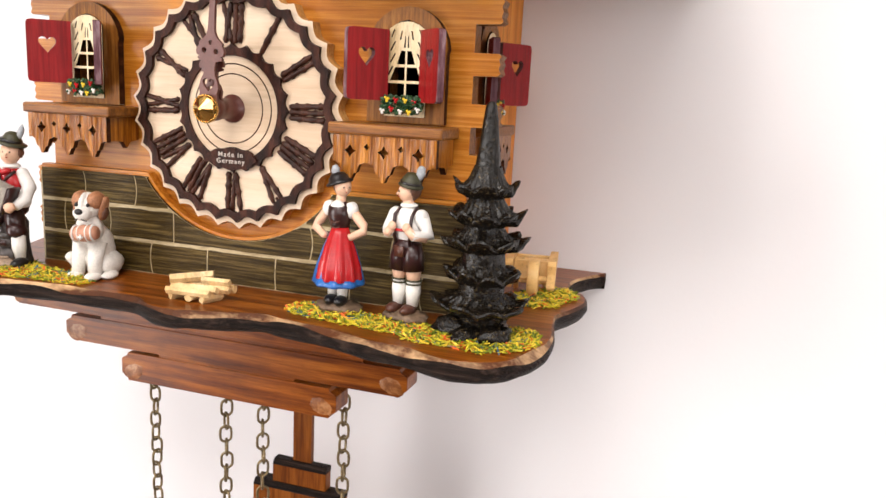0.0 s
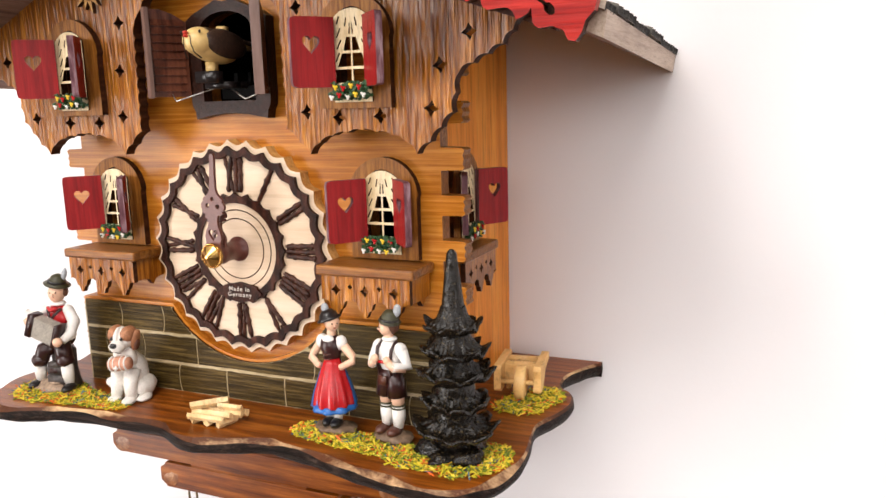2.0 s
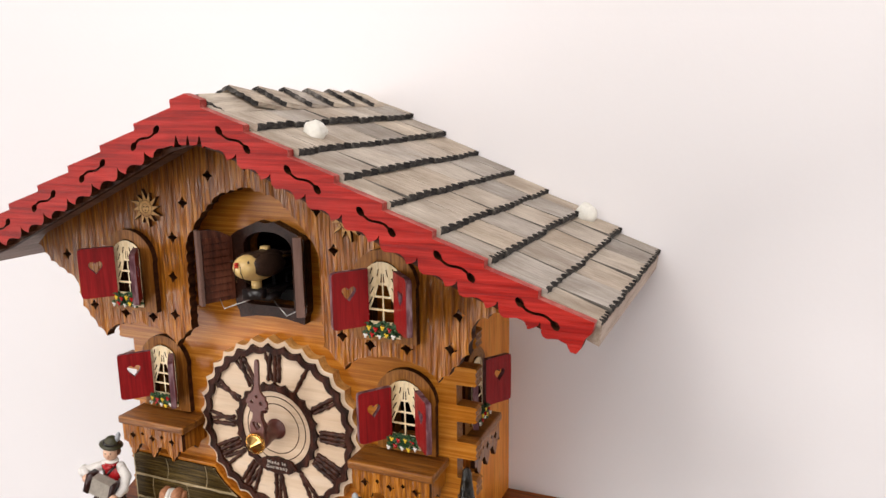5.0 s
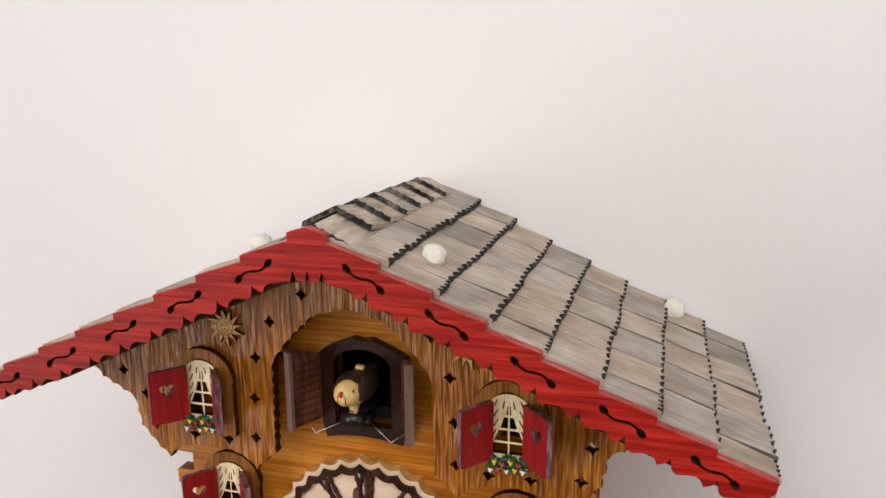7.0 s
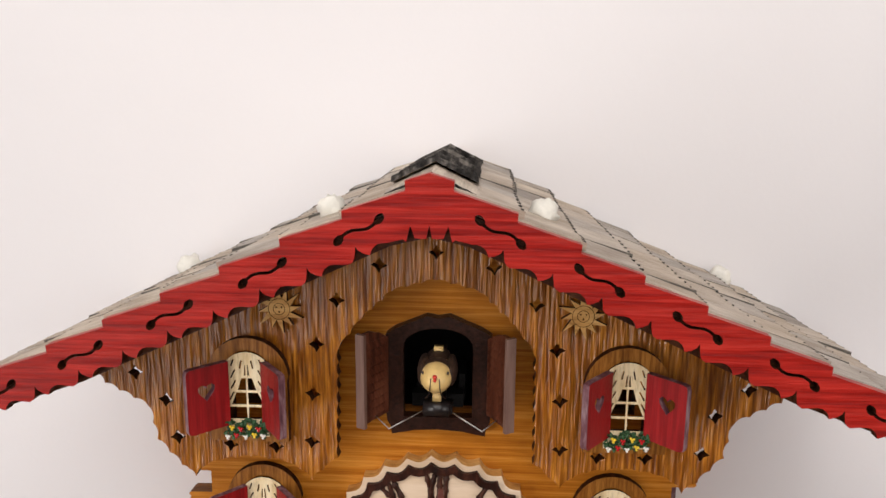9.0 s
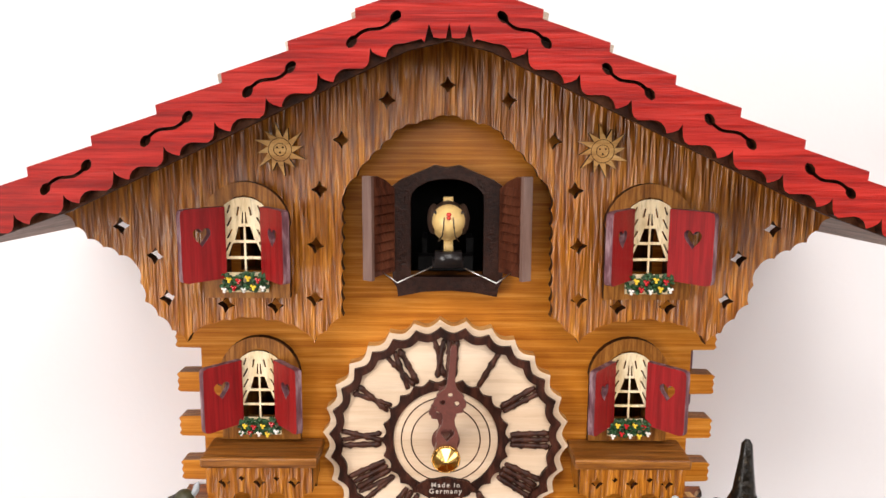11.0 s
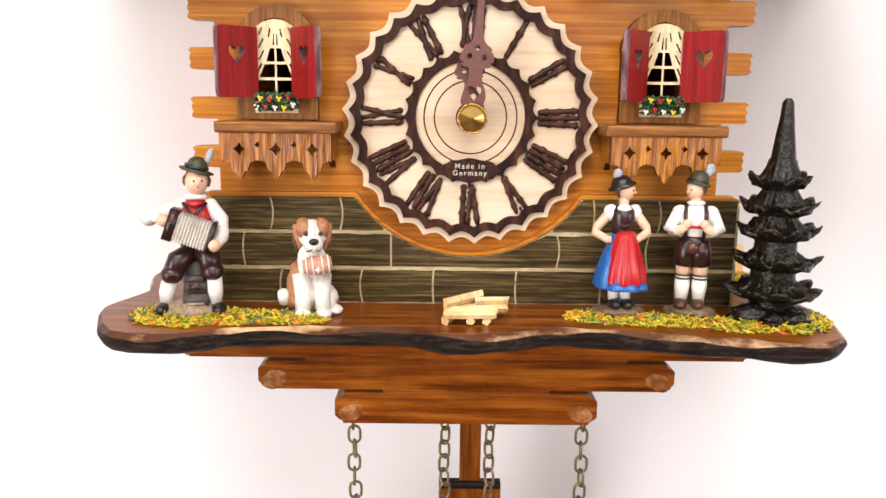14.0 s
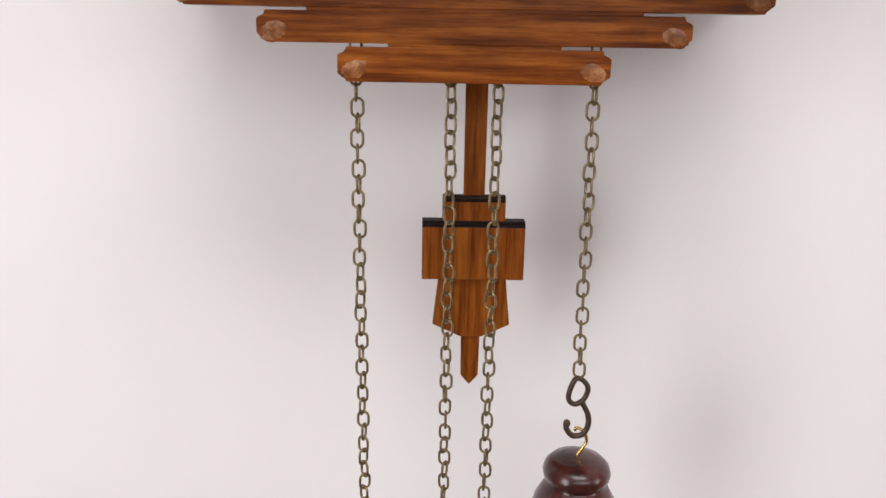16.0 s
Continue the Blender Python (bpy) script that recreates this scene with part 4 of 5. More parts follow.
# ---- the bird's door ----
frame_hole = [(-0.0148, 0.1665), (0.0150, 0.1665), (0.0150, 0.1985)] + [(0.0001 + 0.0149 * math.cos(radians(a)), 0.1985 + 0.0084 * math.sin(radians(a))) for a in range(12, 175, 12)] + [(-0.0148, 0.1985)]
frame_out = [(-0.0200, 0.1582), (-0.0100, 0.1602), (0.0, 0.1608), (0.0100, 0.1602), (0.0208, 0.1582), (0.0213, 0.1620), (0.0228, 0.1645), (0.0232, 0.1700), (0.0232, 0.2035), (0.0190, 0.2062), (0.0085, 0.2106), (0.0050, 0.2122), (0.0, 0.2112), (-0.0050, 0.2122), (-0.0085, 0.2106), (-0.0190, 0.2062), (-0.0225, 0.2035), (-0.0225, 0.1700), (-0.0220, 0.1645), (-0.0205, 0.1620)]
door_frame = part("bird_door_frame", plate(frame_out, [frame_hole], -0.0058, 0.0), [HAMMERED, HAMMERED], clock, "dark chiselled frame round the bird's opening")
for sx in (-1, 1):
    D = Matrix.Translation((sx * 0.0226, -0.0062, 0)) @ Matrix.Rotation(radians(-sx * 61), 4, "Z")
    pts = [(0.0, 0.1690), (0.0190, 0.1690), (0.0190, 0.2085)] + [(0.0120, 0.2085), (0.0060, 0.2065), (0.0, 0.2030)]
    if sx < 0:
        pts = mirrored(pts)
    leaf = part("bird_door", plate(pts, (), -0.0016, 0.0, m=D), [SHUTTER_BROWN, SHUTTER_BROWN], door_frame, "brown louvred door leaf standing open")
    for i in range(9):
        z = 0.1715 + i * 0.0037
        bm = bmesh.new()
        box(bm, 0.0018 * sx, 0.0168 * sx, -0.0026, -0.0015, z, z + 0.0030, m=Matrix.Translation((0, 0, 0)))
        for v in bm.verts:
            if v.co.z > z + 0.001 and v.co.y < -0.002:
                v.co.y += 0.0009
        bm.transform(D)
        part("louvre", bm, SHUTTER_BROWN, leaf)
    bm = bmesh.new()
    box(bm, 0.0178 * sx, 0.0196 * sx, -0.0036, 0.0006, 0.1685, 0.2090)
    bm.transform(D)
    part("closing_rail", bm, PALE_EDGE, leaf, "brown closing edge with front glare mixed into its colour")
    bm = bmesh.new()
    a = D @ Vector((sx * 0.0085, 0.0012, 0.1712))
    tube(bm, [tuple(a + Vector((-sx * 0.003, 0.002, 0.001))), tuple(a), (sx * 0.0195, -0.0195, 0.1668), (sx * 0.004, -0.010, 0.1725), (sx * 0.002, 0.004, 0.1725)], 0.0003, seg=6)
    part("door_wire", bm, STEEL, door_frame, "bent steel wire that opens the door")

# ---- dial ----
def cusped(r, d, n, k=5, phase=0.0):
    out = []
    for i in range(n * k):
        u = (i % k) / k
        a = 2 * math.pi * (i / (n * k)) + phase
        q = r - d * math.sin(math.pi * u)
        out.append((CX + q * math.sin(a), CZ + q * math.cos(a)))
    return out


def circle(r, n=60):
    return [(CX + r * math.cos(2 * math.pi * i / n), CZ + r * math.sin(2 * math.pi * i / n)) for i in range(n)]


dial = part("dial", plate(cusped(0.0522, 0.0028, 30, 7, -0.05), (), -0.0066, 0.0), [MAPLE, SUN_WOOD], clock, "pale maple dial with dark branch-shaped Roman numerals", bevel=0.0004)
ring_in = cusped(0.0450, 0.0016, 30, 5, -0.05)
part("outer_ring", plate(cusped(0.0492, 0.0026, 30, 7, -0.05), [ring_in], -0.0086, -0.0064), [CHOCOLATE, CHOCOLATE], dial, "dark brown scalloped chapter ring")
part("inner_ring", plate(cusped(0.0272, 0.0018, 24, 6), [circle(0.0222, 48)], -0.0084, -0.0064), [CHOCOLATE, CHOCOLATE], dial, "dark brown scalloped inner ring")
part("centre_disc", plate(circle(0.0221, 48), (), -0.0074, -0.0064), [MAPLE, MAPLE], dial)
bm = bmesh.new()
for r in (0.0188, 0.0146):
    tube(bm, [(x, -0.0074, z) for x, z in circle(r, 48)], (0.00028), seg=6, close=True)
part("engraved_circle", bm, BURNT, dial)


def stroke(bm, a, b, w, seed, depth=(-0.0090, -0.0064)):
    """A knobbly twig between two points of the dial's face."""
    a, b = Vector(a), Vector(b)
    r4 = random.Random(seed)
    n = 14
    pts, radii = [], []
    for i in range(n + 1):
        p = a + (b - a) * i / n
        pts.append((p.x + r4.uniform(-0.00006, 0.00006), (depth[0] + depth[1]) / 2 + 0.0008, p.y))
        k = w * (0.94 + 0.48 * max(0.0, math.cos(2 * math.pi * (i / 4.6 + seed * 0.37))) ** 3 + r4.uniform(-0.07, 0.07))
        radii.append((k if 0 < i < n else k * 0.6, k if 0 < i < n else k * 0.6))
    tube(bm, pts, radii, seg=10)


ROMAN = ["I", "II", "III", "IIII", "V", "VI", "VII", "VIII", "IX", "X", "XI", "XII"]
for h, text in enumerate(ROMAN):
    ang = radians(30 * (h + 1))
    rad, tan = Vector((math.sin(ang), math.cos(ang))), Vector((math.cos(ang), -math.sin(ang)))
    width = {"I": 0.0029, "V": 0.0056, "X": 0.0056}
    total = sum(width[c] for c in text)
    at, bm = -total / 2, bmesh.new()
    c0 = Vector((CX, CZ))
    for ci, c in enumerate(text):
        mid = at + width[c] / 2
        r0, r1 = 0.0272, 0.0440

        def pt(u, r):
            return tuple(c0 + rad * r + tan * (u * (0.8 + 0.2 * (r - 0.0287) / 0.0137)))
        s = h * 10 + ci
        if c == "I":
            stroke(bm, pt(mid, r0), pt(mid, r1), 0.00122, s)
        elif c == "V":
            stroke(bm, pt(mid, r0), pt(mid - 0.0022, r1), 0.00114, s)
            stroke(bm, pt(mid, r0), pt(mid + 0.0022, r1), 0.00106, s + 5)
        else:
            stroke(bm, pt(mid - 0.0020, r0), pt(mid + 0.0020, r1), 0.00114, s)
            stroke(bm, pt(mid + 0.0020, r0), pt(mid - 0.0020, r1), 0.00106, s + 5, (-0.0084, -0.0064))
        at += width[c]
    stroke(bm, tuple(c0 + rad * 0.0256), tuple(c0 + rad * 0.0290), 0.0005, h, (-0.0084, -0.0064))
    stroke(bm, tuple(c0 + rad * 0.0420), tuple(c0 + rad * 0.0455), 0.0006, h, (-0.0084, -0.0064))
    part("numeral", bm, NUMERAL, dial)
oval = [(CX + 0.0122 * math.cos(a) * (1 + 0.05 * math.cos(9 * a)), CZ - 0.0213 + 0.0047 * math.sin(a) * (1 + 0.06 * math.cos(8 * a))) for a in [2 * math.pi * i / 54 for i in range(54)]]
tablet = part("name_tablet", plate(oval, (), -0.0092, -0.0070), [CHOCOLATE, CHOCOLATE], dial, "dark oval tablet with a printed place of origin")
for line, z, s in (("Made in", CZ - 0.0205, 0.0030), ("Germany", CZ - 0.0233, 0.0030)):
    cu = bpy.data.curves.new("print", "FONT")
    cu.body, cu.size, cu.align_x, cu.extrude, cu.space_character, cu.offset = line, s, "CENTER", 0.00008, 1.3, 0.00003
    tmp = new("lettering", cu)
    dg = bpy.context.evaluated_depsgraph_get()
    me = bpy.data.meshes.new_from_object(tmp.evaluated_get(dg))
    bpy.data.objects.remove(tmp)
    me.materials.clear()
    me.materials.append(LETTER)
    ob = new("lettering", me)
    ob.parent = dial
    ob.matrix_basis = Matrix.Translation((CX, -0.00925, z)) @ Matrix.Rotation(radians(90), 4, "X")


def hand_plate(profile, angle, y0, y1, cuts):
    r = [(w, t) for t, w in profile]
    l = [(-w, t) for t, w in reversed(profile)]
    m = Matrix.Translation((CX, 0, CZ)) @ Matrix.Rotation(radians(angle), 4, "Y")
    return plate(r + l, cuts, y0, y1, m=m)


PROFILE = [(-0.0050, 0.0022), (-0.0030, 0.0043), (0.0, 0.0052), (0.0030, 0.0046), (0.0060, 0.0040), (0.0085, 0.0046), (0.0110, 0.0040), (0.0135, 0.0028), (0.0160, 0.0024), (0.0185, 0.0028), (0.0188, 0.0030), (0.0192, 0.0050), (0.0196, 0.0056), (0.0203, 0.0058), (0.0207, 0.0048), (0.0212, 0.0062), (0.0226, 0.0066), (0.0240, 0.0062), (0.0252, 0.0052), (0.0258, 0.0056), (0.0266, 0.0050), (0.0276, 0.0036), (0.0288, 0.0024), (0.0305, 0.0017), (0.0330, 0.0015), (0.0360, 0.0014)]
tail_p = [(0.0400, 0.0013), (0.0440, 0.0013), (0.0458, 0.0011), (0.0466, 0.0006)]
pin_hole = [(0.0009 * math.cos(i * math.pi / 5), 0.0262 + 0.0009 * math.sin(i * math.pi / 5)) for i in range(10)]
cuts = [heart(0, 0.0098, 0.0030), [(0.0028 + 0.0011 * math.cos(a), 0.0228 + 0.0011 * math.sin(a)) for a in [i * math.pi / 4 for i in range(8)]], [(-0.0028 + 0.0011 * math.cos(a), 0.0230 + 0.0011 * math.sin(a)) for a in [i * math.pi / 4 for i in range(8)]]]
part("minute_hand", hand_plate(PROFILE + tail_p, 3.6, -0.0255, -0.0240, cuts + [pin_hole]), [HAND_RED, HAND_RED], dial, "red-brown fretted minute hand", bevel=0.0003)
part("hour_hand", hand_plate([(t * 0.78, w * 0.9) for t, w in PROFILE], -3.5, -0.0212, -0.0197, [[(x * 0.78, z * 0.78) for x, z in c] for c in cuts]), [HAND_RED, HAND_RED], dial, "red-brown fretted hour hand", bevel=0.0003)
bm = bmesh.new()
RX = Matrix.Rotation(radians(90), 4, "X")
turned(bm, (CX, -0.0070, CZ), [(0.0060, 0.0), (0.0060, 0.0010), (0.0044, 0.0012), (0.0044, 0.0120), (0.0050, 0.0125), (0.0050, 0.0190)], m=RX, seg=24)
part("spindle", bm, HAND_RED, dial)
bm = bmesh.new()
turned(bm, (CX, -0.0255, CZ), [(0.0046, 0.0), (0.0050, 0.0006), (0.0050, 0.0022), (0.0045, 0.0026), (0.0006, 0.0052)], m=RX, seg=16)
for f in bm.faces:
    f.smooth = False
cap = part("brass_cap", bm, GOLD, dial, "faceted polished brass cap", smooth=False)
bm = bmesh.new()
for i in range(34):
    a = 2 * math.pi * i / 34
    ball(bm, (CX + 0.0054 * math.cos(a), -0.0266, CZ + 0.0054 * math.sin(a)), (0.00055, 0.0011, 0.00055), seg=6)
part("knurled_rim", bm, GOLD, cap)

# ---- carved figures on the platform: each is one plain mesh ----
class Carving:
    """Collects rounded forms into one mesh. Points are given in tenths of a millimetre over the figure's foot: right, back, up."""

    def __init__(self, at, mats, turn=0.0, k=1.0):
        self.bm, self.at, self.mats, self.turn, self.k = bmesh.new(), Vector(at), mats, turn, k * 1e-4

    def p(self, q):
        return Vector(q) * self.k

    def slot(self, m):
        return self.mats.index(m)

    def ball(self, c, r, m, rot=None, rough=0.0, seg=12):
        r = (r, r, r) if isinstance(r, (int, float)) else r
        ball(self.bm, self.p(c), tuple(x * self.k for x in r), self.slot(m), rot, rough, seg)

    def limb(self, pts, radii, m, seg=9):
        radii = [radii] * len(pts) if isinstance(radii, (int, float)) else radii
        tube(self.bm, [self.p(q) for q in pts], [tuple(a * self.k for a in r) if isinstance(r, tuple) else r * self.k for r in radii], self.slot(m), seg)

    def lathe(self, c, prof, m, seg=18, rot=None, wave=0.0, folds=0):
        n0 = len(self.bm.verts)
        turned(self.bm, self.p(c), [(r * self.k, z * self.k) for r, z in prof], self.slot(m), seg, rot)
        if wave:
            self.bm.verts.ensure_lookup_table()
            cc = self.p(c)
            for v in self.bm.verts[n0:]:
                a = math.atan2(v.co.y - cc.y, v.co.x - cc.x)
                f = 1 + wave * math.sin(a * folds) * (1.0 if v.co.z < cc.z + prof[0][1] * self.k + 0.008 else 0.4)
                v.co.x, v.co.y = cc.x + (v.co.x - cc.x) * f, cc.y + (v.co.y - cc.y) * f

    def slab(self, c, size, m, rot=None):
        h = [s * self.k / 2 for s in size]
        box(self.bm, -h[0], h[0], -h[1], h[1], -h[2], h[2], self.slot(m), Matrix.Translation(self.p(c)) @ (rot or Matrix.Identity(4)))

    def face(self, c, look_x, s=1.0):
        """Small painted eyes, nose and mouth on a head that looks towards look_x (-1 to 1)."""
        d = Vector((look_x, -math.sqrt(max(0.05, 1 - look_x * look_x)), 0))
        side = Vector((-d.y, d.x, 0))
        for q in (-1, 1):
            self.ball(Vector(c) + d * 37 * s + side * q * 14 * s + Vector((0, 0, 6)), 4.0 * s, SHOE, seg=6)
        self.ball(Vector(c) + d * 42 * s + Vector((0, 0, -4)), (6 * s, 6 * s, 7 * s), SKIN, seg=6)
        self.ball(Vector(c) + d * 36 * s + Vector((0, 0, -18 * s)), (4.5 * s, 4.5 * s, 2.6 * s), VEST, seg=6)

    def done(self, name, label, category):
        self.bm.transform(Matrix.Rotation(radians(self.turn), 4, "Z"))
        ob = part(name, self.bm, self.mats, None)
        for poly in ob.data.polygons:
            poly.use_smooth = self.mats[poly.material_index] is not BELLOWS
        ob.matrix_basis = Matrix.Translation(self.at)
        return tagged(ob, label, category)


FIG = [STUMP_ROCK, SKIN, HAIR, SHIRT, VEST, BLUE, LEATHER, SHOE, BROWN_SHOE, HAT_GREEN, FEATHER, ROCK, STUMP, BELLOWS, WHITE]


def accordion_player():
    c = Carving((-0.1105, -0.0225, P_TOP), FIG, 8)
    c.ball((-4, -58, 14), (128, 76, 40), ROCK, rough=0.45, seg=18)
    c.lathe((20, 5, 0), [(78, 0), (66, 50), (58, 120), (62, 200), (50, 225)], STUMP, wave=0.07, folds=7)
    for w, y, z, h in ((96, -58, 60, 60), (84, -62, 118, 40), (70, -64, 150, 24)):
        c.slab((20, y, z), (w, 40, h), STUMP)
    c.slab((20, -82, 118), (46, 8, 24), LEATHER)
    c.slab((20, -86, 52), (64, 6, 10), ROCK)
    # legs
    c.limb([(20, -10, 255), (-45, -60, 222), (-68, -70, 160)], [41, 43, 40], LEATHER, 16)
    c.limb([(30, -10, 255), (76, -62, 236), (88, -66, 172)], [41, 43, 40], LEATHER, 16)
    c.ball((-66, -72, 172), (43, 47, 38), LEATHER, rough=0.1, seg=20)
    c.ball((88, -68, 180), (43, 47, 38), LEATHER, rough=0.1, seg=20)
    c.ball((25, 0, 275), (70, 56, 52), LEATHER)
    c.limb([(-72, -68, 165), (-92, -52, 95), (-98, -50, 50)], [30, 31, 22], WHITE)
    c.limb([(92, -66, 175), (94, -66, 100), (96, -62, 50)], [30, 31, 22], WHITE)
    c.ball((-108, -75, 34), (28, 52, 24), SHOE, rough=0.1)
    c.ball((110, -88, 32), (30, 52, 24), SHOE, rough=0.1)
    # body
    c.ball((25, 5, 375), (60, 48, 88), SHIRT)
    c.ball((25, -4, 392), (60, 53, 76), VEST)
    c.limb([(70, -34, 446), (40, -56, 415), (10, -60, 380)], [7, 7, 7], LEATHER, 8)
    c.limb([(-18, -34, 446), (5, -56, 415), (20, -60, 380)], [7, 7, 7], LEATHER, 8)
    c.ball((80, 0, 430), 29, SHIRT, seg=16)
    c.ball((-30, 0, 432), 29, SHIRT, seg=16)
    c.limb([(80, 0, 430), (118, -10, 376), (126, -55, 318), (112, -100, 292)], [28, 31, 28, 20], SHIRT, 14)
    c.limb([(-30, 0, 432), (-95, -15, 405), (-146, -40, 398), (-100, -76, 390)], [28, 31, 28, 20], SHIRT, 14)
    c.ball((118, -10, 372), 31, SHIRT)
    c.ball((122, -48, 312), 29, SHIRT)
    c.ball((-97, -15, 405), 30, SHIRT)
    c.ball((-146, -40, 394), 34, SHIRT, rough=0.3)
    c.ball((106, -128, 292), (26, 22, 24), SKIN, rough=0.15)
    c.ball((-80, -104, 388), (28, 22, 24), SKIN, rough=0.15)
    # accordion: bellows of folds between two dark boxes
    R = Matrix.Rotation(radians(20), 4, "Y")
    rings = []
    for i in range(23):
        deep, tall = (33, 58) if i % 2 else (26, 51)
        rings.append([c.bm.verts.new(c.p(Vector((28, -105, 345)) + R @ Vector((-66 + 5.8 * i, dy, dz)))) for dy, dz in ((-deep, -tall), (deep, -tall), (deep, tall), (-deep, tall))])
    for p, q in zip(rings, rings[1:]):
        for k in range(4):
            c.bm.faces.new((p[k], p[(k + 1) % 4], q[(k + 1) % 4], q[k])).material_index = c.slot(BELLOWS)
    for p in (rings[0], rings[-1]):
        c.bm.faces.new(p).material_index = c.slot(BELLOWS)
    for e in (-84, 70):
        q = R @ Vector((e, 0, 0))
        c.slab((28 + q.x, -105, 345 + q.z), (34 if e < 0 else 14, 70, 122), LEATHER, R)
    # head and hat
    c.limb([(25, 0, 450), (28, -8, 492)], [26, 24], SKIN)
    c.ball((26, -6, 466), (44, 38, 15), SHIRT)
    c.ball((34, -14, 526), (43, 45, 53), SKIN, Matrix.Rotation(0.18, 4, "Y"), seg=18)
    c.limb([(-2, -50, 452), (28, -62, 440), (58, -50, 452)], [9, 12, 9], VEST, 8)
    c.ball((-8, 0, 530), (15, 20, 22), HAIR, rough=0.2)
    c.ball((74, 0, 526), (12, 20, 22), HAIR, rough=0.2)
    c.ball((32, 10, 540), (46, 40, 46), HAIR, rough=0.15)
    c.face((36, -16, 526), 0.22, 1.05)
    c.lathe((32, -4, 564), [(64, 0), (68, 6), (46, 11), (41, 26), (33, 46), (18, 57), (5, 60)], HAT_GREEN, rot=Matrix.Rotation(0.26, 4, "Y"))
    c.lathe((32, -4, 574), [(47, 0), (47, 14), (43, 16)], SHOE, rot=Matrix.Rotation(0.26, 4, "Y"))
    c.ball((84, -4, 622), (14, 10, 36), FEATHER, Matrix.Rotation(0.35, 4, "Y"), 0.3)
    c.done("accordion_player_figurine", "hand-painted seated musician in red vest with grey accordion", "figurine")


def dancing_girl():
    c = Carving((0.0597, -0.0238, P_TOP + 0.0036), FIG, 0, 0.93)
    c.ball((0, -6, -12), (104, 72, 32), STUMP_ROCK, rough=0.4, seg=18)
    for x, y in ((-22, -6), (26, -14)):
        c.limb([(x, y, 40), (x, y, 120)], [22, 26], WHITE)
        c.ball((x + 4, y - 26, 28), (27, 46, 23), SHOE, rough=0.1)
    c.lathe((2, 0, 96), [(104, 0), (108, 10), (92, 80), (68, 160), (44, 220), (36, 236)], BLUE, wave=0.07, folds=9, seg=36)
    c.lathe((14, -24, 122), [(93, 0), (95, 8), (86, 64), (64, 142), (43, 200), (34, 220)], VEST, wave=0.085, folds=10, seg=44)
    c.lathe((13, -22, 98), [(101, 0), (103, 8), (94, 30)], BLUE, wave=0.07, folds=8, seg=36)
    c.lathe((2, -2, 320), [(37, 0), (42, 30), (54, 75), (50, 110), (24, 130)], LEATHER, seg=16)
    c.ball((2, -26, 424), (34, 26, 34), SHIRT)
    for s in (-1, 1):
        c.ball((s * 50 + 2, 0, 416), (31, 30, 36), SHIRT, rough=0.12)
        c.limb([(s * 56 + 2, 0, 412), (s * 104 + 2, 8, 352), (s * 112, 0, 330), (s * 62, -26, 304), (s * 46, -34, 306)], [22, 20, 19, 16, 15], SKIN)
    c.limb([(2, 0, 440), (8, -4, 488)], [22, 21], SKIN)
    c.ball((14, -6, 512), (36, 36, 42), SKIN)
    c.ball((2, 8, 516), (38, 36, 40), HAIR, rough=0.15)
    c.face((16, -6, 508), 0.75, 0.9)
    c.lathe((-4, 2, 522), [(56, 0), (60, 7), (46, 15), (41, 32), (26, 48), (5, 52)], SHOE, rot=Matrix.Rotation(-0.30, 4, "Y"))
    for z in (348, 372, 396):
        c.limb([(-18, -46, z), (2, -52, z - 8), (22, -46, z)], 4, BROWN_SHOE, 6)
    c.ball((-26, 2, 580), (20, 16, 22), FEATHER, rough=0.3)
    c.done("girl_figurine", "hand-painted girl in red apron dress and black hat", "figurine")


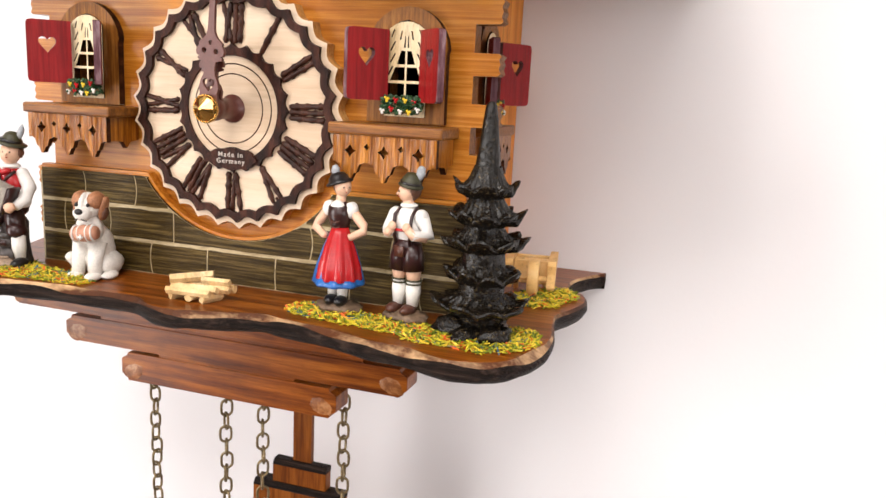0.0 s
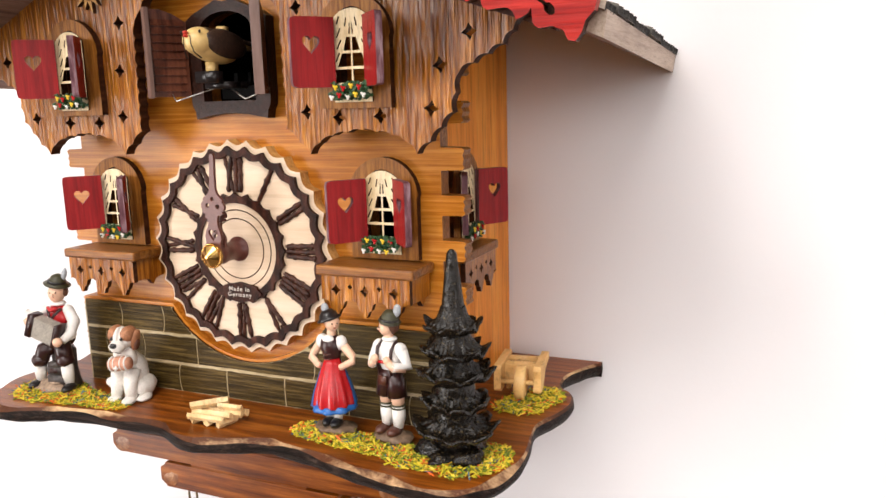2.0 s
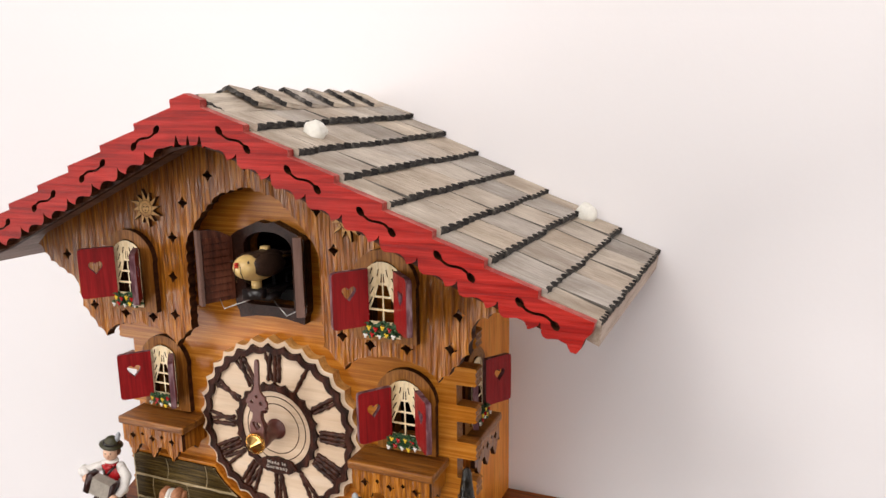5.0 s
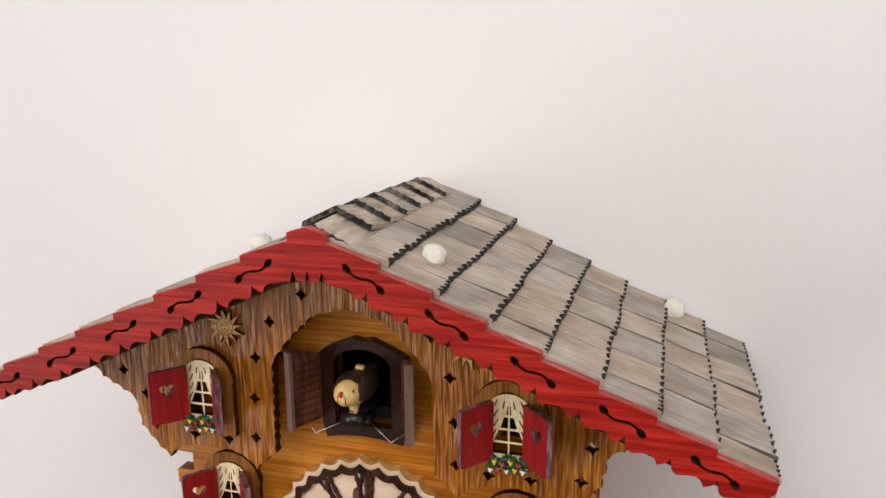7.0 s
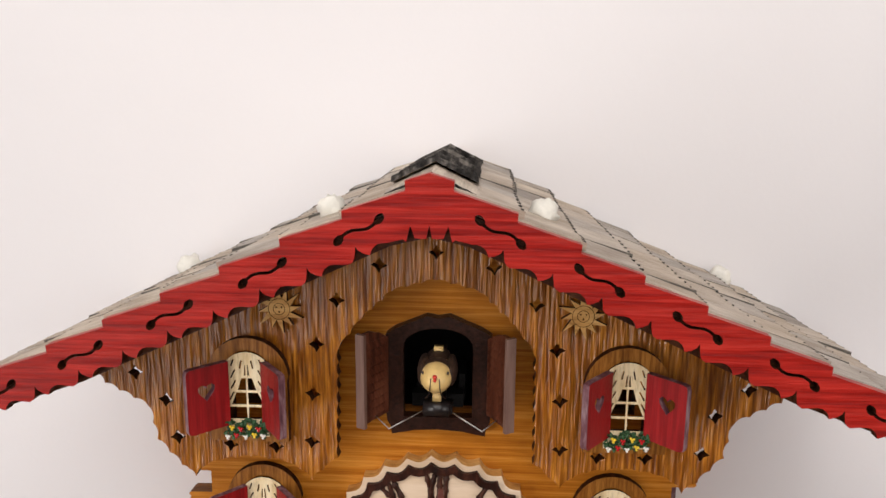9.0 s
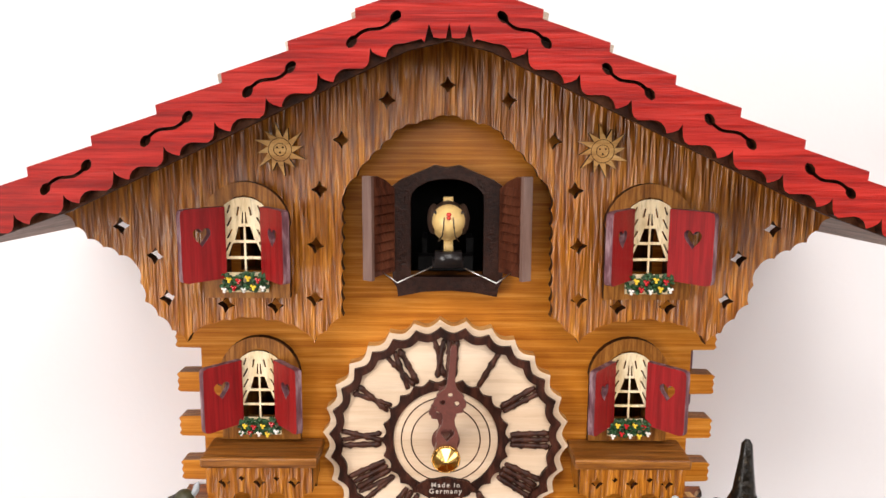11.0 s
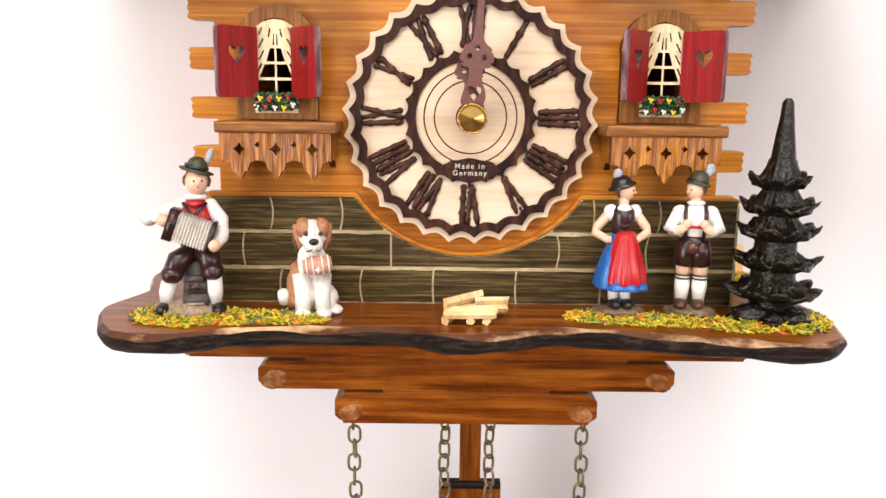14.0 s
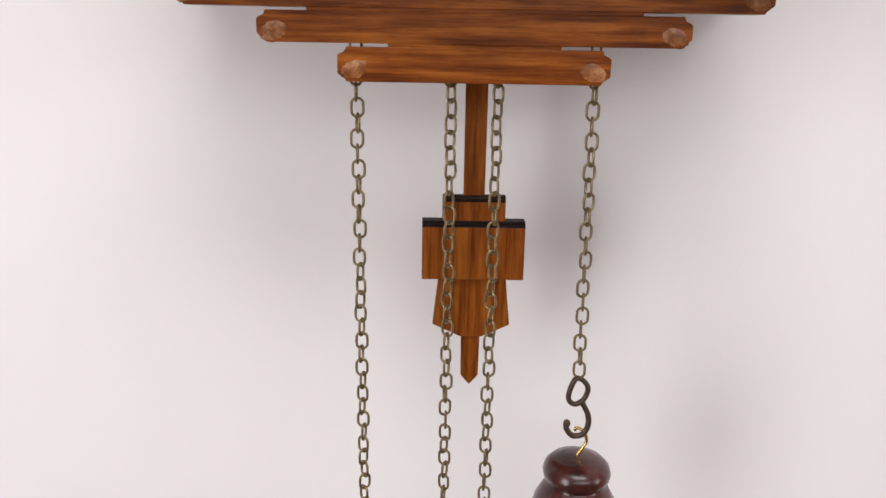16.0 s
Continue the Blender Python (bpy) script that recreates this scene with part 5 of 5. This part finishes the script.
def boy():
    c = Carving((0.0886, -0.0236, P_TOP + 0.0036), FIG, -14, 0.935)
    c.ball((0, -6, -12), (100, 72, 32), STUMP_ROCK, rough=0.4, seg=18)
    for x in (-34, 36):
        c.limb([(x, 0, 40), (x, 4, 100), (x, 2, 150)], [24, 33, 30], WHITE)
        c.limb([(x, 2, 148), (x, 0, 205)], [29, 34], SKIN)
        for z in (132, 146):
            c.lathe((x, 2, z), [(34, 0), (35, 4), (34, 7)], HAT_GREEN, 12)
        c.ball((x - 4, -24, 27), (28, 50, 23), BROWN_SHOE, rough=0.1)
        c.limb([(x * 0.95, 0, 190), (x * 0.8, 0, 255), (x * 0.6, 0, 300)], [47, 46, 42], LEATHER)
    c.ball((0, 0, 288), (60, 48, 44), LEATHER)
    c.slab((-6, -50, 272), (44, 10, 44), BROWN_SHOE)
    c.ball((0, 0, 375), (62, 46, 86), SHIRT)
    for s in (-1, 1):
        c.limb([(s * 34, -34, 300), (s * 40, -48, 360), (s * 42, -38, 420), (s * 38, 0, 452), (s * 26, 40, 400), (0, 46, 330)], 8, LEATHER, 6)
        c.ball((s * 62, 0, 412), (34, 32, 36), SHIRT)
        c.limb([(s * 66, 0, 405), (s * 98, 0, 345), (s * 62, -52, 345), (s * 42, -62, 366)], [33, 29, 23, 16], SHIRT)
        c.limb([(s * 92, -6, 338), (s * 62, -54, 346), (s * 40, -62, 368)], [24, 21, 18], SKIN)
        c.ball((s * 36, -64, 376), (19, 16, 20), SKIN)
    c.slab((0, -56, 362), (72, 9, 11), VEST)
    c.limb([(0, 0, 448), (-4, -6, 488)], [23, 22], SKIN)
    c.ball((0, 0, 458), (38, 34, 14), SHIRT)
    c.ball((-8, -6, 512), (37, 37, 42), SKIN)
    c.ball((4, 8, 518), (39, 37, 40), HAIR, rough=0.15)
    c.face((-10, -6, 510), -0.72, 0.9)
    c.lathe((2, 2, 534), [(50, 0), (53, 7), (43, 14), (40, 32), (26, 54), (8, 60)], HAT_GREEN, rot=Matrix.Rotation(0.2, 4, "Y"))
    c.lathe((2, 2, 542), [(46, 0), (46, 12), (43, 14)], SHOE, rot=Matrix.Rotation(0.16, 4, "Y"))
    c.ball((44, 6, 590), (20, 12, 34), FEATHER, Matrix.Rotation(0.4, 4, "Y"), 0.3)
    c.done("boy_figurine", "hand-painted boy in leather shorts, white shirt and hat", "figurine")


def saint_bernard():
    m = [FUR, DARK_FUR, TAN, SHOE, KEG, SHIRT, VEST]
    c = Carving((-0.0632, -0.0215, P_TOP), m, 12, 1.09)
    c.ball((0, 20, 110), (66, 80, 112), FUR, rough=0.18, seg=18)
    c.ball((-44, 18, 98), (47, 78, 94), TAN, rough=0.2, seg=16)
    c.ball((-44, 26, 55), (54, 78, 54), TAN, rough=0.2, seg=14)
    c.ball((50, 26, 52), (48, 76, 52), FUR, rough=0.2, seg=14)
    for s, y in ((-1, 0), (1, 0)):
        c.limb([(s * 34, -30, 150), (s * 34, -56, 80), (s * 36, -62, 22)], [38, 30, 28], FUR)
        c.ball((s * 38, -82, 16), (31, 42, 18), FUR, rough=0.15)
    c.ball((82, -30, 15), (30, 48, 17), FUR, rough=0.15)
    c.limb([(-70, 60, 40), (-98, 20, 50), (-106, -10, 80)], [24, 28, 20], FUR)
    c.ball((0, -26, 200), (52, 48, 76), FUR, rough=0.2, seg=16)
    c.ball((4, -36, 300), (53, 54, 54), FUR, rough=0.08, seg=16)
    c.ball((-27, -36, 320), (31, 50, 40), TAN, rough=0.1)
    c.ball((36, -36, 320), (31, 50, 40), TAN, rough=0.1)
    c.ball((5, -56, 316), (13, 41, 39), FUR)
    c.ball((5, -84, 272), (37, 34, 29), FUR, rough=0.1)
    for s in (-1, 1):
        c.ball((5 + s * 54, -20, 288), (14, 32, 50), TAN, Matrix.Rotation(s * 0.22, 4, "Y"), 0.15)
        c.ball((5 + s * 25, -86, 308), 8, SHOE, seg=8)
        c.limb([(5, -112, 262), (5 + s * 15, -108, 250), (5 + s * 26, -98, 246)], 1.9, SHOE, 5)
    c.ball((5, -114, 284), (18, 11, 13), SHOE, seg=8)
    for s in (-1, 1):
        c.ball((5 + s * 25, -76, 314), (12, 9, 11), DARK_FUR, seg=10)
        c.ball((5 + s * 62, -24, 268), (9, 22, 26), DARK_FUR, Matrix.Rotation(s * 0.22, 4, "Y"), 0.15)
    R = Matrix.Rotation(radians(84), 4, "Y")
    c.lathe((-34, -92, 190), [(26, 0), (33, 26), (35, 50), (33, 76), (26, 102)], KEG, 14, R)
    for z in (12, 34, 68, 90):
        q = R @ Vector((0, 0, z))
        c.lathe((-34 + q.x, -92 + q.y, 190 + q.z), [(33.5, -2), (36.5, 0), (33.5, 3)], SHIRT, 14, R)
    c.slab((18, -128, 185), (22, 3, 7), SHIRT)
    c.slab((18, -128, 185), (7, 3.4, 22), SHIRT)
    c.done("dog_figurine", "white and russet seated dog with a small keg", "figurine")


accordion_player(), dancing_girl(), boy(), saint_bernard()


def cuckoo_bird():
    m = [BIRD, BIRD_WING, LIP, SHOE, WHITE]
    c = Carving((0.0005, -0.0115, 0.1738), m, 0, 1.14)
    up = Matrix.Rotation(radians(-8), 4, "X")
    c.ball((0, -36, 146), (60, 146, 64), BIRD, up, seg=24)
    c.ball((0, -112, 162), (57, 70, 54), BIRD, seg=24)
    c.ball((0, 40, 182), (46, 112, 32), BIRD_WING, up, 0.05, 18)
    c.ball((0, -78, 192), (44, 62, 25), BIRD_WING, None, 0.04, 18)
    for s in (-1, 1):
        c.ball((s * 50, -14, 154), (24, 122, 54), BIRD_WING, up, 0.06, 20)
        c.ball((s * 44, -158, 194), (4, 5, 7), SHOE, seg=8)
        c.limb([(s * 15, -180, 180), (s * 17, -181, 150), (s * 21, -170, 118), (s * 34, -146, 96)], [1.6, 1.9, 2.2, 3.2], SHOE, 6)
    c.slab((0, 168, 170), (46, 120, 16), BIRD_WING, up)
    c.slab((0, 150, 156), (34, 120, 12), BIRD, up)
    for z in (6, -6):
        c.ball((0, -186, 184 + z), (9 if z > 0 else 7, 14, 7), LIP, seg=8)
    c.slab((0, 30, 214), (34, 34, 28), BIRD)
    c.slab((0, -50, 66), (32, 36, 40), BIRD)
    c.slab((0, -70, 28), (92, 56, 44), SHOE)
    c.slab((0, 10, -2), (110, 90, 26), SHOE)
    c.slab((0, 140, 0), (50, 260, 26), SHOE)
    c.done("cuckoo_bird", "yellow and brown painted cuckoo perched in the open door", "bird ornament")


cuckoo_bird()


# ---- carved fir ----
def fir_tree(at):
    t = thing("fir_tree", at, "dark carved fir with bronze-brushed branch tips", "tree ornament")
    at = Vector(at)
    bm = bmesh.new()
    turned(bm, at, [(0.0060, 0.0), (0.0088, 0.010), (0.0082, 0.028), (0.0070, 0.046), (0.0055, 0.056), (0.0046, 0.064), (0.0034, 0.074), (0.0025, 0.081), (0.0021, 0.0855), (0.0010, 0.0870)], 0, 18)
    for v in bm.verts:
        k = 1 + 0.13 * noise.noise(v.co * 500)
        v.co.x, v.co.y = at.x + (v.co.x - at.x) * k, at.y + (v.co.y - at.y) * k
    part("trunk", bm, FIR, t, "dark trunk that ends in a tapered spike", smooth=True)
    rnd = random.Random(3)
    tiers = [(0.0570, 0.0132, 7), (0.0468, 0.0155, 8), (0.0372, 0.0163, 8), (0.0252, 0.0166, 9), (0.0136, 0.0190, 9)]
    for ti, (z, r, n) in enumerate(tiers):
        bm = bmesh.new()
        seg, rings = n * 12, 9
        grid = []
        jit = [rnd.uniform(0.84, 1.06) for _ in range(n)]
        zj = [rnd.uniform(-0.0012, 0.0012) for _ in range(n)]
        bend = [rnd.uniform(-0.10, 0.10) for _ in range(n)]
        for k in range(rings + 1):
            u = k / rings
            row = []
            for s in range(seg):
                ph = (s % 12) / 12
                lobe = math.sin(math.pi * ph) ** 0.9
                i = s // 12
                a = 2 * math.pi * s / seg + ti * 0.7 + bend[i] * u * lobe
                fold = math.cos(2 * math.pi * ph * 3)
                wob = 0.0011 * noise.noise(Vector((math.cos(a) * 8, math.sin(a) * 8, k * 1.1 + ti * 5))) * u
                rr = 0.0050 + wob + (r * jit[i] - 0.0050) * u * (0.78 + 0.22 * lobe ** 1.2 * u ** 0.5)
                zz = z + (0.0088 if ti else 0.0070) * (1 - u) ** 1.6 - 0.0026 * math.sin(math.pi * min(1.0, u * 1.08)) + (0.0012 + zj[i]) * u ** 3 * lobe - 0.0016 * u * (1 - lobe)
                zz += 0.00075 * fold * math.sin(math.pi * u) + 0.0007 * noise.noise(Vector((math.cos(a) * 5, math.sin(a) * 5, k * 0.6 + ti * 7)))
                row.append(bm.verts.new((at.x + rr * math.cos(a), at.y + rr * math.sin(a), at.z + zz)))
            grid.append(row)
        under = [bm.verts.new((at.x + (v.co.x - at.x) * 0.95, at.y + (v.co.y - at.y) * 0.95, v.co.z - 0.0019)) for v in grid[-1]]
        mid = [bm.verts.new((at.x + (v.co.x - at.x) * 0.62, at.y + (v.co.y - at.y) * 0.62, at.z + z - 0.0042)) for v in grid[-1]]
        base = [bm.verts.new((at.x + 0.0040 * math.cos(2 * math.pi * s / seg + ti * 0.7), at.y + 0.0040 * math.sin(2 * math.pi * s / seg + ti * 0.7), at.z + z - 0.0056)) for s in range(seg)]
        grid += [under, mid, base]
        for a, b in zip(grid, grid[1:]):
            for s in range(seg):
                bm.faces.new((a[s], a[(s + 1) % seg], b[(s + 1) % seg], b[s])).smooth = True
        part("branch_tier", bm, FIR, t)
    bm = bmesh.new()
    for i, (dx, dy, dz, q) in enumerate(((-0.0078, -0.0030, 0.0032, (0.0088, 0.0062, 0.0042)), (0.0070, -0.0058, 0.0026, (0.0068, 0.0058, 0.0040)), (-0.0010, -0.0078, 0.0022, (0.0085, 0.0042, 0.0034)), (0.0040, 0.0050, 0.0030, (0.0090, 0.0070, 0.0042)), (0.0, 0.0, 0.0050, (0.0072, 0.0068, 0.0050)))):
        ball(bm, at + Vector((dx, dy, dz)), q, 0, Matrix.Rotation(0.5 * i, 4, "Z"), 0.45, 18)
    part("root_mound", bm, FIR, t)
    return t


fir_tree((0.1197, -0.0270, P_TOP))

# ---- split logs and a toy wheelbarrow in bare pine ----
def stick(a, b, r, parent, seed):
    a, b = Vector(a), Vector(b)
    bm = bmesh.new()
    rnd = random.Random(seed)
    d = (b - a).normalized()
    s = d.cross(Vector((0, 0, 1))).normalized()
    u = s.cross(d)
    n = 5
    sec = [(r * rnd.uniform(0.8, 1.15), 2 * math.pi * (i + rnd.uniform(-0.18, 0.18)) / n) for i in range(n)]
    ends = []
    for p in (a, b):
        ends.append([bm.verts.new(p + s * q * math.cos(t) + u * q * math.sin(t) + d * rnd.uniform(-0.0004, 0.0004)) for q, t in sec])
    for i in range(n):
        bm.faces.new((ends[0][i], ends[0][(i + 1) % n], ends[1][(i + 1) % n], ends[1][i]))
    bm.faces.new(ends[0]), bm.faces.new(ends[1])
    return part("split_stick", bm, PINE, parent)


pile = thing("woodpile", (0.0035, -0.033, P_TOP), "little stack of split pale pine sticks", "woodpile")
zb = P_TOP
for i, (a, b, r) in enumerate([((-0.0095, -0.0385, 0.0018), (-0.0060, -0.0285, 0.0018), 0.0019), ((0.0062, -0.0395, 0.0018), (0.0090, -0.0295, 0.0018), 0.0019), ((0.0000, -0.0400, 0.0018), (0.0010, -0.0300, 0.0018), 0.0017),
                               ((-0.0100, -0.0368, 0.0052), (0.0108, -0.0352, 0.0052), 0.0018), ((-0.0088, -0.0330, 0.0052), (0.0148, -0.0322, 0.0054), 0.0017), ((-0.0075, -0.0300, 0.0052), (0.0150, -0.0288, 0.0052), 0.0017), ((-0.0100, -0.0400, 0.0046), (0.0100, -0.0392, 0.0048), 0.0016),
                               ((-0.0092, -0.0385, 0.0086), (0.0048, -0.0290, 0.0098), 0.0021), ((0.0020, -0.0330, 0.0084), (0.0152, -0.0325, 0.0086), 0.0014)]):
    stick((a[0], a[1], a[2] + zb), (b[0], b[1], b[2] + zb), r, pile, 60 + i)

barrow = thing("wheelbarrow", (0.122, 0.045, P_TOP), "toy wheelbarrow of bare pale pine", "wheelbarrow")
B = Matrix.Translation((0.1225, 0.0500, P_TOP)) @ Matrix.Rotation(radians(8), 4, "Z")


def barrow_box(name, x0, x1, y0, y1, z0, z1, label=""):
    bm = bmesh.new()
    box(bm, x0, x1, y0, y1, z0, z1)
    bm.transform(B)
    part(name, bm, WARM_PINE, barrow, label, bevel=0.0004)


board = [(-0.0095, 0.0050), (-0.0088, 0.0038), (-0.0020, 0.0036), (0.0020, 0.0060), (0.0075, 0.0115), (0.0200, 0.0128), (0.0206, 0.0150), (0.0196, 0.0164), (-0.0075, 0.0168), (-0.0092, 0.0150), (-0.0086, 0.0110)]
QUARTER = Matrix.Rotation(radians(90), 4, "Z")
for s in (-1, 1):
    part("side_board", plate(board, (), s * 0.0098 - 0.0018, s * 0.0098 + 0.0018, m=B @ QUARTER), [WARM_PINE, WARM_PINE], barrow, "shaped side board that ends in a handle")
    barrow_box("leg", s * 0.0070 - 0.0012, s * 0.0070 + 0.0012, 0.0050, 0.0078, 0.0, 0.0125)
barrow_box("tray_floor", -0.0079, 0.0079, 0.0004, 0.0022, 0.0040, 0.0150)
barrow_box("cross_bar", -0.0079, 0.0079, 0.0030, 0.0056, 0.0128, 0.0152)
barrow_box("cross_bar", -0.0079, 0.0079, 0.0120, 0.0146, 0.0128, 0.0152)
bm = bmesh.new()
tube(bm, [(-0.0080, -0.0078, 0.0086), (0.0080, -0.0078, 0.0086)], 0.0012, seg=10)
bm.transform(B)
part("axle", bm, WARM_PINE, barrow)
bm = bmesh.new()
turned(bm, (0, 0, 0), [(0.0020, -0.0024), (0.0080, -0.0024), (0.0085, -0.0018), (0.0085, 0.0018), (0.0080, 0.0024), (0.0020, 0.0024)], 0, 32, Matrix.Rotation(radians(90), 4, "Y"))
bm.transform(B @ Matrix.Translation((0.0018, -0.0085, 0.0086)))
part("wheel", bm, WARM_PINE, barrow, "solid pine wheel")


# ---- coloured shavings strewn round the figures ----
def shavings(name, spots, count, seed):
    rnd = random.Random(seed)
    bm = bmesh.new()
    for i in range(count):
        cx, cy, rx, ry = spots[rnd.randrange(len(spots))]
        a, q = rnd.uniform(0, 6.283), math.sqrt(rnd.random())
        hgt = rnd.random() ** 2 * 0.0024 * (1.2 - q)
        c = Vector((cx + rx * q * math.cos(a), cy + ry * q * math.sin(a), P_TOP + 0.0004 + hgt))
        ln, w, t = rnd.uniform(0.0009, 0.0026), rnd.uniform(0.00016, 0.00042), 0.00012
        m = Matrix.Translation(c) @ Matrix.Rotation(rnd.uniform(0, 6.28), 4, "Z") @ Matrix.Rotation(rnd.gauss(0, 0.38), 4, "Y") @ Matrix.Rotation(rnd.uniform(-0.8, 0.8), 4, "X")
        box(bm, -ln, ln, -w, w, -t, t, 0, m)
    return tagged(part(name, bm, FLOCK, None), "yellow, green and orange shavings glued on the platform as grass", "grass", kind="stuff")


shavings("shavings", [(-0.112, -0.033, 0.020, 0.012), (-0.094, -0.032, 0.016, 0.011), (-0.075, -0.032, 0.016, 0.008), (-0.112, -0.028, 0.022, 0.014), (-0.064, -0.034, 0.009, 0.005)], 2600, 1)
shavings("shavings", [(0.052, -0.026, 0.013, 0.009), (0.070, -0.030, 0.018, 0.008), (0.088, -0.032, 0.018, 0.008), (0.106, -0.036, 0.016, 0.010), (0.122, -0.034, 0.017, 0.014), (0.132, -0.026, 0.011, 0.014)], 3600, 2)
shavings("shavings", [(0.130, 0.040, 0.012, 0.018), (0.136, 0.047, 0.009, 0.014), (0.124, 0.030, 0.009, 0.007)], 1300, 3)

# ---- chains, weight and pendulum ----
def link_mesh():
    bm = bmesh.new()
    pts = []
    for i in range(18):
        a = 2 * math.pi * i / 18
        pts.append((0.0026 * math.cos(a), 0.0, 0.0026 * math.sin(a) + (0.0014 if math.sin(a) > 0.01 else -0.0014 if math.sin(a) < -0.01 else 0)))
    tube(bm, pts, 0.00062, 0, 7, close=True)
    return mesh_of(bm, CHAIN, "link")


LINK = link_mesh()
PITCH = 0.0067
for ci, (x, y, z0, z1) in enumerate(((-0.0495, 0.0, -0.0170, -0.345), (-0.0088, 0.0, -0.0170, -0.345), (0.0112, 0.0, -0.0170, -0.345), (0.0522, 0.0, -0.0170, -0.1695))):
    chain = thing("chain", (x, y, z0), "antique brass link chain hanging below the clock" if ci < 3 else "antique brass link chain that carries the weight", "chain", group="clock chains")
    rnd = random.Random(ci + 9)
    n = int((z0 - z1) / PITCH)
    turn0 = rnd.uniform(0, 1)
    for i in range(n + 1):
        ob = new("link", LINK)
        hang(ob, chain)
        turn0 += rnd.uniform(-0.35, 0.35)
        sway = 0.0003 * math.sin(i * 1.7 + ci)
        ob.matrix_basis = Matrix.Translation((x + sway + (0.0028 * i / n if ci == 0 else 0.0018 * i / n if ci == 3 else 0.0), y, z0 - PITCH * i)) @ Matrix.Rotation(turn0 + (math.pi / 2 if i % 2 else 0), 4, "Z")

hook = thing("weight_hook", (0.0535, 0.0, -0.167), "dark bronze S-shaped hook at the chain's end", "hook")
bm = bmesh.new()
pts = smooth_loop([(0.0532, -0.1690), (0.0570, -0.1706), (0.0590, -0.1745), (0.0572, -0.1800), (0.0532, -0.1824), (0.0500, -0.1798), (0.0506, -0.1742)], 4)
tube(bm, [(x, 0.0, z) for x, z in pts], [(0.0013, 0.0014)] * len(pts), 0, 8, close=True)
part("eye", bm, IRON, hook)
bm = bmesh.new()
shank = smooth_loop([(0.0552, -0.1812), (0.0585, -0.1850), (0.0602, -0.1895), (0.0600, -0.1945), (0.0575, -0.1985), (0.0532, -0.1990), (0.0504, -0.1962), (0.0500, -0.1928)], 4)[:29]
tube(bm, [(x, 0, z) for x, z in shank], [(0.0014, 0.0014)] * len(shank), 0, 8)
ball(bm, (0.0499, 0, -0.1926), (0.0018, 0.0015, 0.0022))
part("shank", bm, IRON, hook)

weight = thing("clock_weight", (0.0555, 0.0, -0.30), "turned dark cherry weight with a brass hook", "clock weight")
bm = bmesh.new()
turned(bm, (0.0562, 0.0, -0.2105), [(0.0010, 0.0002), (0.0085, -0.0002), (0.0130, -0.0014), (0.0156, -0.0040), (0.0166, -0.0072), (0.0160, -0.0102), (0.0145, -0.0120), (0.0137, -0.0128), (0.0140, -0.0138), (0.0158, -0.0152), (0.0200, -0.0230), (0.0228, -0.0330), (0.0235, -0.0450), (0.0222, -0.0600), (0.0185, -0.0760), (0.0130, -0.0880), (0.0080, -0.0940), (0.0050, -0.0960)], 0, 40)
part("turned_body", bm, WEIGHT, weight, smooth=True)
bm = bmesh.new()
wire = smooth_loop([(0.0560, -0.2115), (0.0562, -0.2092), (0.0579, -0.2062), (0.0600, -0.2022), (0.0592, -0.1980), (0.0566, -0.1954), (0.0540, -0.1962)], 4)[:25]
tube(bm, [(x, 0.0, z) for x, z in wire], 0.0008, 0, 8)
part("brass_hook", bm, BRASS_WIRE, weight, "bent brass wire hook")

PX, PY = 0.0050, 0.050
pend = thing("pendulum", (PX, PY, 0.0), "walnut-stained carved leaf pendulum hanging below the case", "pendulum")
part("rod", plate([(PX - 0.0056, 0.02), (PX + 0.0056, 0.02), (PX + 0.0054, -0.0925), (PX - 0.0054, -0.0925)], (), PY, PY + 0.003), [WALNUT_UP, WALNUT_UP], pend)
for x, z0, z1, y in ((0.0160, -0.1045, -0.0915, -0.0035), (0.0262, -0.1345, -0.1040, -0.0065)):
    bm = plate([(PX - x, z0), (PX + x, z0), (PX + x, z1 - 0.0028), (PX - x, z1 - 0.0028)], (), PY + y, PY + 0.003)
    b = part("carved_block", bm, [WALNUT_UP, WALNUT_UP], pend, bevel=0.0005)
    bm = bmesh.new()
    vs = box(bm, PX - x, PX + x, PY + y, PY + 0.003, z1 - 0.0028, z1)
    for v in vs:
        if v.co.z > z1 - 0.001 and v.co.y < PY:
            v.co.y += 0.0022
    part("dark_top_edge", bm, CHAR, b)
part("leaf_point", plate([(PX - 0.0175, -0.1340), (PX + 0.0175, -0.1340), (PX + 0.0203, -0.1605), (PX + 0.0060, -0.1672), (PX - 0.0060, -0.1672), (PX - 0.0203, -0.1605)], (), PY - 0.0025, PY + 0.003), [WALNUT_UP, WALNUT_UP], pend, bevel=0.0005)
part("rod_end", plate([(PX - 0.0050, -0.1660), (PX + 0.0050, -0.1660), (PX + 0.0046, -0.1905), (PX, -0.1958), (PX - 0.0046, -0.1905)], (), PY, PY + 0.003), [WALNUT_UP, WALNUT_UP], pend)
